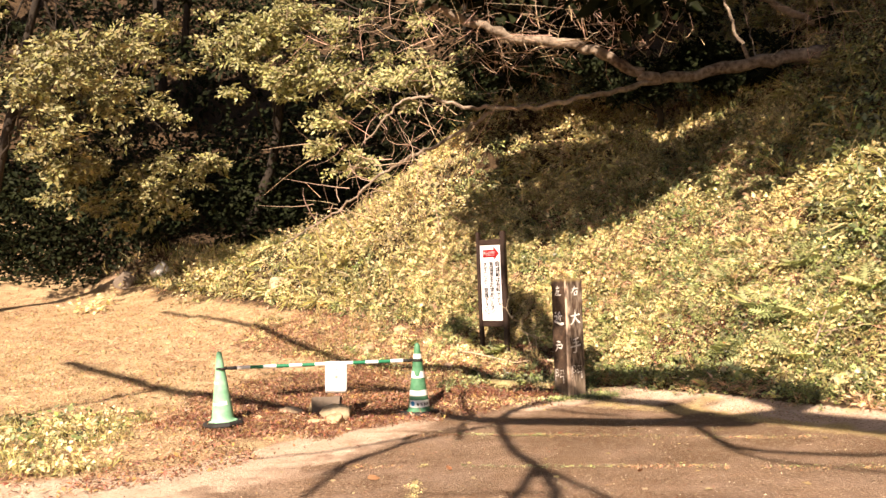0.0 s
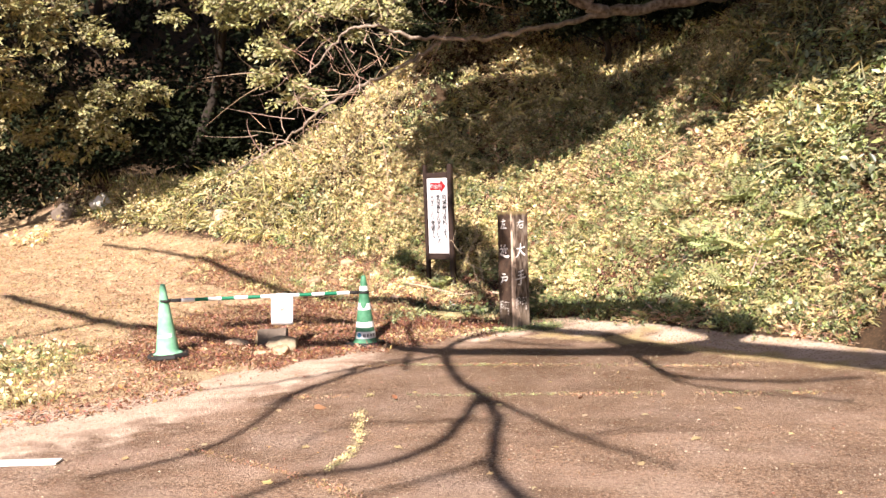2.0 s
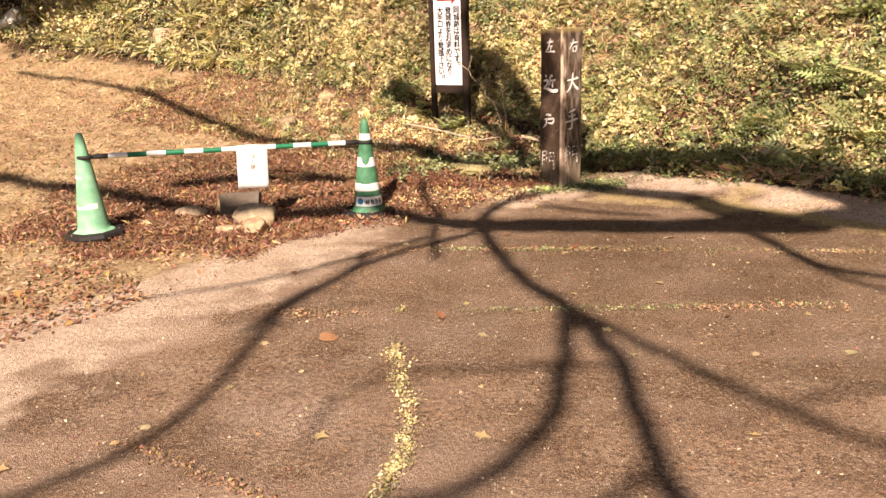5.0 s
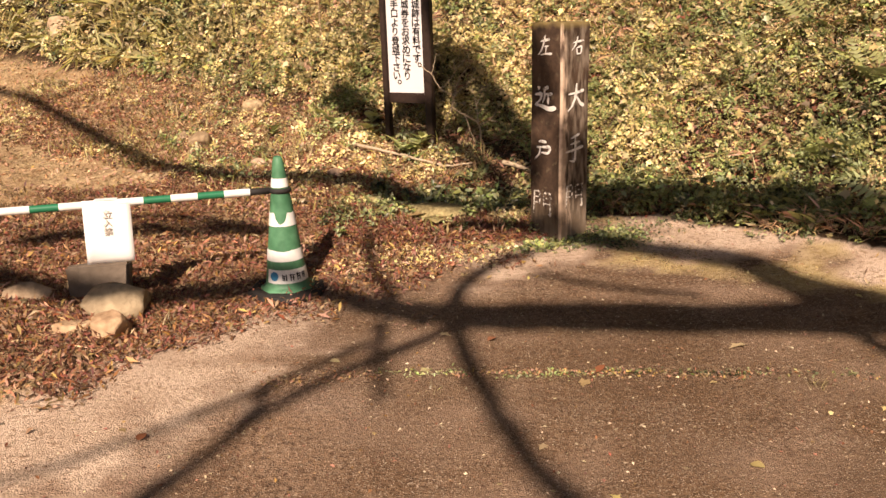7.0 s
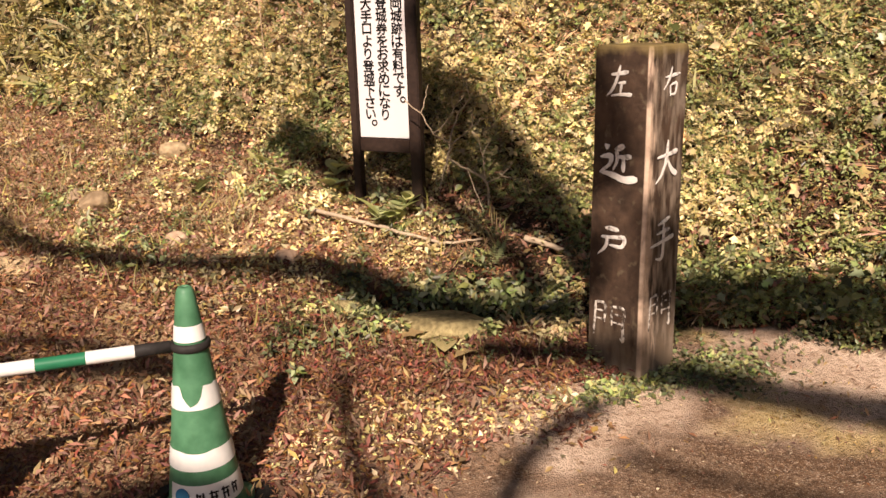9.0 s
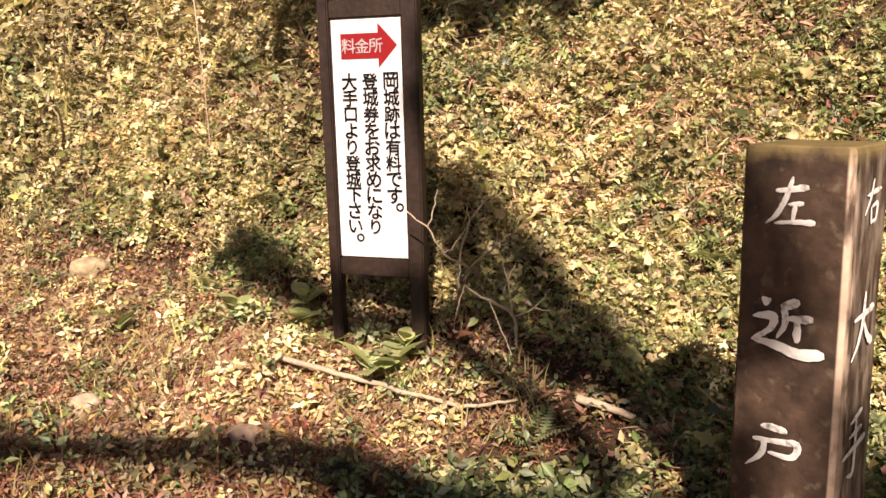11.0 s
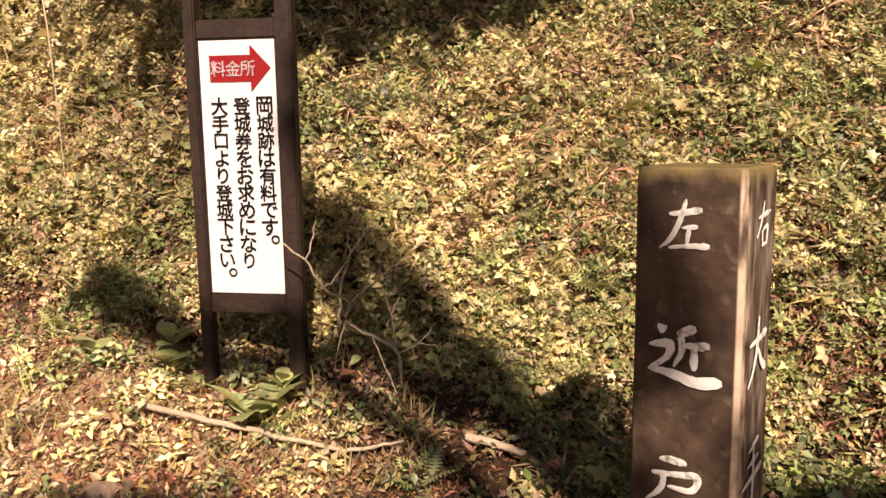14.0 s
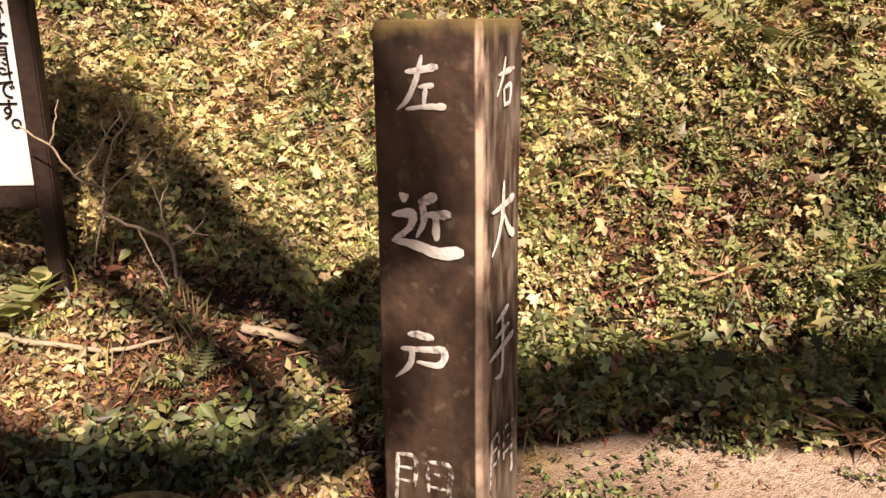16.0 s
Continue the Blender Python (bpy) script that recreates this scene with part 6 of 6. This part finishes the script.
cover("weeds", "green weeds on the lip of the ditch", "weeds", SPRIGS, LEAF_GREEN, 420, (-0.1, 1.25, 9.15, 9.8), lambda x, y: (clump(x, y, 8) > 0.45) & (np.hypot((x - 0.66) / 1.4, y - 9.54) > 0.13), (0.03, 0.09), 0.03, 0.4, 148)
in_ditch = lambda x, y: ditch(x, y) > 0.15
cover("leaf_litter", "dark litter in the ditch beside the post", "dead leaves", NARROW, LITTER, 9000, (0.2, 1.3, 9.5, 10.2), in_ditch, (0.02, 0.06), 0.03, 0.8, 198)
cover("weeds", "green weeds growing in the ditch", "weeds", SPRIGS, LEAF_GREEN, 2600, (0.2, 1.3, 9.5, 10.2), lambda x, y: in_ditch(x, y) & (clump(x, y, 12) > 0.42), (0.04, 0.12), 0.03, 0.45, 199)
cover("weeds", "pale weeds beside the foot of the post", "weeds", SPRIGS, LEAF_YELLOW, 420, (1.02, 1.3, 9.4, 9.95), lambda x, y: clump(x, y, 14) > 0.40, (0.04, 0.10), 0.02, 0.4, 200)
verge = lambda x, y: (np.hypot((x + 4.2) / 1.6, (y - 7.1) / 1.6) < 0.75 + 0.5 * value_noise(x * 2, y * 2)) & (y > road_edge(x) + 0.1)
cover("weeds", "low yellow-green weeds on the verge", "weeds", LEAF, LEAF_YELLOW, 11000, (-6.5, -1.7, 5.4, 9.5), verge, (0.025, 0.07), 0.10, 0.5, 113)
cover("weeds", "low green weeds on the verge", "weeds", LOBED, LEAF_GREEN, 4000, (-6.5, -1.7, 5.4, 9.5), lambda x, y: verge(x, y) & (tone(x, y) < 0.5), (0.03, 0.08), 0.12, 0.5, 114)
blades("grass", "short grass on the verge", GRASS, 14000, (-6.5, -1.7, 5.4, 9.5), verge, (0.06, 0.16), 115)
on_path = lambda x, y: (y > road_edge(x) + 0.5) & (uphill(x, y) < 0.1) & (np.hypot((x + 0.5) / 1.8, (y - 8.9) / 1.2) > 0.9)
cover("path_litter", "golden dead leaves and straw trodden into the path", "dead leaves", NARROW, LEAF_STRAW, 34000, (-9.5, 0.6, 6.8, 17.5), lambda x, y: on_path(x, y) & (value_noise(x * 1.1 + 6, y * 2.0) > 0.75 * u(x, 81)), (0.02, 0.07), 0.02, 0.4, 181)
cover("path_litter", "brown leaves drifted over the path", "dead leaves", LEAF, LEAF_RUST, 9000, (-9.5, 0.6, 6.8, 17.5), lambda x, y: on_path(x, y) & (value_noise(x * 0.9 + 16, y * 1.8) > 0.35 + 0.6 * u(x, 82)), (0.02, 0.06), 0.02, 0.5, 182)
blades("grass", "short yellowed grass on the path", GRASS, 30000, (-9.5, 0.6, 8.6, 17.5), lambda x, y: on_path(x, y) & (value_noise(x * 0.8 + 26, y * 1.6) > 0.25 + 0.6 * u(x, 83)), (0.03, 0.09), 183)
# litter and grit on the road
cover("road_litter", "small pale bits of leaf and grit on the road", "litter", LEAF, FLECK, 13000, (-3.5, 4.2, 2.2, 9.0), lambda x, y: (y < road_edge(x)) & (value_noise(x * 1.4, y * 1.4 + 30) > 0.3), (0.005, 0.018), 0.004, 0.3, 116, up=1.0, lean=0)
cover("road_litter", "small dark crumbs of leaf on the road", "litter", LEAF, LEAF_RUST, 16000, (-3.5, 4.2, 2.2, 9.0), lambda x, y: (y < road_edge(x)) & (value_noise(x * 1.8 + 9, y * 1.8) > 0.4), (0.005, 0.020), 0.004, 0.4, 143, up=1.0, lean=0)


lip = lambda x, y: (y < road_edge(x) + 0.32) & (y > road_edge(x) - 0.62) & (value_noise(x * 2.2, y * 2.2) > 0.30 + 0.3 * u(x, 86))
cover("moss_tufts", "yellowish moss and grass on the edge of the road", "weeds", LEAF, LEAF_YELLOW, 5200, (1.45, 3.4, 7.2, 9.4), lip, (0.006, 0.018), 0.012, 0.5, 191)
cover("road_litter", "dry leaf bits on the mossy edge of the road", "litter", NARROW, LEAF_DRY, 4200, (0.2, 3.4, 7.2, 9.4), lip, (0.01, 0.04), 0.010, 0.5, 192)
cover("weeds", "small weeds along the outer edge of the road", "weeds", SPRIGS, LEAF_GREEN, 1500, (1.45, 3.6, 6.8, 9.6), lambda x, y: (np.abs(y - road_edge(x) - 0.25) < 0.14) & (clump(x, y, 3) > 0.46), (0.025, 0.07), 0.01, 0.4, 193)


def seam(nodes, width, n, seed):
    """Small weeds and crumbs along a joint in the road."""
    r = np.random.default_rng(seed)
    q = curve_through([(*p, 0) for p in nodes], 10, 0.012, seed)
    k = r.integers(0, len(q) - 1, n)
    f = r.random(n)[:, None]
    p = q[k] * (1 - f) + q[k + 1] * f
    wide = width * (0.3 + 1.4 * value_noise(p[:, 0] * 2.3 + seed, p[:, 1] * 2.3))
    x, y = p[:, 0] + r.normal(0, 1, n) * wide, p[:, 1] + r.normal(0, 1, n) * wide
    dense = value_noise(x * 3.1 + seed, y * 3.1) > 0.22
    x, y = x[dense], y[dense]
    place = np.stack([x, y, height(x, y) + r.uniform(0.0, 0.018, len(x))], -1)
    return place


for s, (nodes, width, n, mat, lab) in enumerate((
        ([(0.0, 6.35), (-0.02, 5.7), (0.02, 5.0), (-0.08, 4.6)], 0.020, 2000, LEAF_YELLOW, "yellowish weeds in a crack of the road"),
        ([(-0.92, 5.04), (-0.55, 4.76), (-0.3, 4.54), (-0.05, 4.33), (0.1, 4.1), (0.2, 3.7)], 0.016, 1200, LEAF_DRY, "yellowish weeds in a slanting crack"),
        ([(-0.6, 6.33), (0.25, 6.28), (1.0, 6.2), (1.85, 6.15), (3.2, 5.95)], 0.024, 2400, LEAF_DRY, "dead leaves caught along a road joint"),
        ([(-0.4, 7.42), (0.5, 7.38), (1.5, 7.22), (3.0, 6.9)], 0.022, 1500, LEAF_DRY, "dead leaves caught along a road joint"),
        ([(-0.5, 6.36), (0.25, 6.30), (1.0, 6.22), (1.85, 6.17), (3.2, 5.97)], 0.016, 700, LEAF_GREEN, "small green weeds along a road joint"),
        ([(0.2, 7.42), (0.9, 7.33), (1.6, 7.22), (3.0, 6.92)], 0.016, 700, LEAF_GREEN, "small green weeds along a road joint"),
        ([(0.9, 9.02), (1.15, 9.0), (1.5, 9.06), (1.75, 9.02)], 0.06, 2600, LEAF_GREEN, "small weeds round the foot of the post"),
        ([(0.1, 8.75), (0.5, 8.9), (0.9, 8.95)], 0.14, 1500, LEAF_YELLOW, "mossy weeds at the edge of the road"))):
    r = np.random.default_rng(200 + s)
    place = seam(nodes, width, n, 200 + s)
    rot = turns(len(place), np.array((0, -0.3, 1.0)), 0.5, r)
    tagged(new("weeds", spread_mesh("weeds", LEAF, rot, r.uniform(0.006, 0.018, len(place)) * (2.0 if s > 5 else 1.0 if s < 2 else 1.15), place, mat)), lab, "weeds", kind="stuff")


# ---- ferns, tufts and single leaves ----
def fern(x, y, size, n, seed, label="pale green fern arching from the bank"):
    r = random.Random(seed)
    base = on_ground(x, y, -0.01)
    nrm = Vector(slope_normal(np.array([x]), np.array([y]))[0])
    root = empty("fern", Matrix.Translation(base), label, "fern", "ferns on the bank")
    for k in range(n):
        a = 360 * k / n + r.uniform(-20, 20)
        up = r.uniform(22, 52)
        ob = part("frond", FERN_MESH, None, root)
        s = size * r.uniform(0.75, 1.15)
        tilt = nrm.lerp(Vector((0, 0, 1)), 0.5).normalized().to_track_quat("Z", "Y").to_matrix().to_4x4()
        ob.matrix_basis = tilt @ pose(0, 0, 0, 0, 0, a) @ pose(0, 0, 0, up, r.uniform(-15, 15), 0) @ Matrix.Scale(s, 4)


FERN_MESH = raw_mesh("frond", *FROND, FERN_GREEN)
for k, (x, y, s, n) in enumerate(((2.78, 8.80, 0.22, 7), (2.55, 9.05, 0.16, 6), (3.15, 8.62, 0.30, 8), (3.45, 8.45, 0.34, 9), (3.0, 9.2, 0.24, 7), (3.35, 9.35, 0.30, 8), (3.55, 9.0, 0.30, 8), (3.75, 8.6, 0.34, 8), (3.9, 9.5, 0.3, 8), (3.3, 10.0, 0.28, 7), (2.95, 10.2, 0.22, 7), (0.95, 10.12, 0.14, 5), (1.95, 10.6, 0.17, 6), (1.72, 10.62, 0.16, 6), (0.30, 10.95, 0.16, 6), (2.5, 11.2, 0.25, 7), (3.6, 10.6, 0.28, 7), (0.25, 9.62, 0.12, 6), (-0.15, 11.6, 0.18, 6), (4.2, 8.4, 0.34, 8), (4.0, 10.2, 0.3, 7), (0.55, 10.62, 0.13, 5), (0.55, 9.98, 0.13, 6), (0.82, 9.96, 0.15, 6), (1.16, 9.72, 0.13, 6), (0.98, 9.62, 0.11, 5), (2.48, 8.98, 0.17, 6), (2.66, 8.72, 0.20, 7), (1.95, 9.62, 0.12, 5))):
    fern(x, y, s * 1.2, n, 300 + k)


def broad_plant(x, y, size, n, seed):
    r = random.Random(seed)
    base = on_ground(x, y)
    root = empty("broadleaf_plant", Matrix.Translation(base), "low plant with broad pale green leaves", "plant", "broad-leaved plants")
    for k in range(n):
        ob = part("leaf", BROAD_MESH, None, root)
        ob.matrix_basis = pose(0, 0, r.uniform(0.02, 0.10), r.uniform(10, 45), r.uniform(-15, 15), 360 * k / n + r.uniform(-30, 30)) @ Matrix.Scale(size * r.uniform(0.7, 1.1), 4)


def broad_shape():
    v, f = [], []
    prof = [(0, 0.02), (0.15, 0.24), (0.35, 0.36), (0.6, 0.32), (0.82, 0.18), (1.0, 0.01)]
    for y, w in prof:
        z = 0.12 * y - 0.22 * y * y
        v += [(-w, y, z + 0.16 * w), (0, y, z), (w, y, z + 0.16 * w)]
    for k in range(len(prof) - 1):
        a, b = 3 * k, 3 * k + 3
        f += [(a, a + 1, b + 1), (a, b + 1, b), (a + 1, a + 2, b + 2), (a + 1, b + 2, b + 1)]
    return v, f


BROAD_MESH = raw_mesh("leaf", *broad_shape(), FERN_GREEN, True)
for k, (x, y, s, n) in enumerate(((0.46, 10.60, 0.16, 5), (0.58, 10.66, 0.13, 4), (0.22, 11.05, 0.14, 5), (2.30, 9.42, 0.10, 4), (1.78, 9.50, 0.08, 4), (2.05, 10.95, 0.11, 5), (-0.55, 11.3, 0.13, 5), (-0.05, 11.25, 0.12, 5), (0.62, 10.74, 0.11, 6), (0.26, 11.2, 0.12, 6), (2.25, 9.25, 0.10, 5), (2.62, 8.88, 0.11, 5), (2.02, 9.4, 0.08, 5), (2.9, 8.6, 0.12, 6))):
    broad_plant(x, y, s, n, 400 + k)


def tuft(x, y, size, n, seed, label="tuft of long pale grass arching from the bank"):
    r = np.random.default_rng(seed)
    base = on_ground(x, y, -0.02)
    a = r.uniform(0, 2 * np.pi, n)
    yd = np.stack([np.cos(a) * r.uniform(0.2, 0.9, n), np.sin(a) * r.uniform(0.2, 0.9, n), np.ones(n)], -1)
    yd /= np.linalg.norm(yd, axis=1, keepdims=True)
    xd = np.cross(yd, (0, 0, 1.0))
    xd /= np.linalg.norm(xd, axis=1, keepdims=True)
    rot = np.stack([xd, yd, np.cross(xd, yd)], -1)
    me = spread_mesh("grass_tuft", BLADE, rot, size * r.uniform(0.6, 1.1, n), r.normal(0, 0.02, (n, 3)) * (1, 1, 0), LEAF_YELLOW)
    ob = new("grass_tuft", me)
    ob.matrix_world = Matrix.Translation(base)
    tagged(ob, label, "grass", "grass tufts")


for k, (x, y, s, n) in enumerate(((4.35, 11.2, 0.55, 26), (4.6, 11.6, 0.5, 20), (3.6, 11.6, 0.4, 20), (5.0, 10.8, 0.5, 24), (2.6, 12.0, 0.35, 18), (1.83, 7.08, 0.09, 26), (2.35, 7.3, 0.08, 20), (0.42, 7.25, 0.06, 16), (2.62, 7.0, 0.07, 16), (-0.75, 8.1, 0.12, 18), (-0.55, 8.2, 0.10, 16), (0.2, 9.55, 0.12, 30))):
    tuft(x, y, s, n, 500 + k, "tuft of long pale grass arching from the bank" if k < 5 else "small tuft of weeds")


def red_leaves():
    r = random.Random(91)
    me = raw_mesh("fallen_leaf", *broad_shape(), RED_LEAF, True)
    for x, y, s in ((2.28, 6.9, 0.07), (-0.36, 5.95, 0.10), (1.05, 7.3, 0.05), (0.72, 7.72, 0.05), (2.0, 6.6, 0.05), (0.2, 6.15, 0.06), (1.5, 6.0, 0.05), (-0.6, 7.0, 0.05), (1.62, 10.22, 0.09), (1.45, 10.05, 0.08), (0.9, 10.75, 0.09), (1.2, 11.4, 0.10), (1.95, 10.1, 0.09), (2.2, 10.3, 0.10), (1.7, 10.75, 0.08), (0.35, 9.9, 0.07), (0.75, 9.3, 0.07)):
        ob = new("fallen_leaf", me)
        ob.matrix_world = Matrix.Translation(on_ground(x, y, 0.012 if y < 9 else 0.06)) @ pose(0, 0, 0, r.uniform(-10, 40), r.uniform(-20, 20), r.uniform(0, 360)) @ Matrix.Scale(s, 4)
        tagged(ob, "curled red-brown fallen leaf", "leaf", "red fallen leaves")


red_leaves()


def fallen_leaves():
    r = random.Random(77)
    me = raw_mesh("fallen_leaf", *LOBED, LEAF_PALE)
    me2 = raw_mesh("fallen_leaf", *broad_shape(), LEAF_PALE, True)
    spots = [(1.88, 5.54, 0.09), (1.73, 7.49, 0.09), (0.49, 7.81, 0.06), (0.38, 7.43, 0.06), (1.01, 7.23, 0.07), (2.3, 7.9, 0.06), (2.05, 5.0, 0.07), (1.6, 4.6, 0.06), (-0.35, 4.4, 0.07), (-0.9, 5.2, 0.05), (0.25, 5.0, 0.06), (-0.3, 5.05, 0.06), (0.62, 9.38, 0.13), (0.72, 9.30, 0.14), (0.45, 9.42, 0.11), (0.83, 9.44, 0.11), (0.35, 5.95, 0.05), (0.95, 5.95, 0.06), (1.35, 6.6, 0.05), (2.5, 5.6, 0.06), (1.2, 4.9, 0.05)]
    for _ in range(75):
        x, y = r.uniform(-1.5, 3.2), r.uniform(3.2, 8.0)
        if y < float(road_edge(x)) - 0.2:
            spots.append((x, y, r.uniform(0.018, 0.05)))
    for k, (x, y, s) in enumerate(spots):
        ob = new("fallen_leaf", me if k % 3 else me2)
        ob.matrix_world = Matrix.Translation(on_ground(x, y, 0.045 if s > 0.1 else 0.006)) @ pose(0, 0, 0, r.uniform(-14, 14), r.uniform(-14, 14), r.uniform(0, 360)) @ Matrix.Scale(s, 4)
        tagged(ob, "pale yellow fallen leaf lying on the ground", "leaf", "fallen leaves on the road")


fallen_leaves()
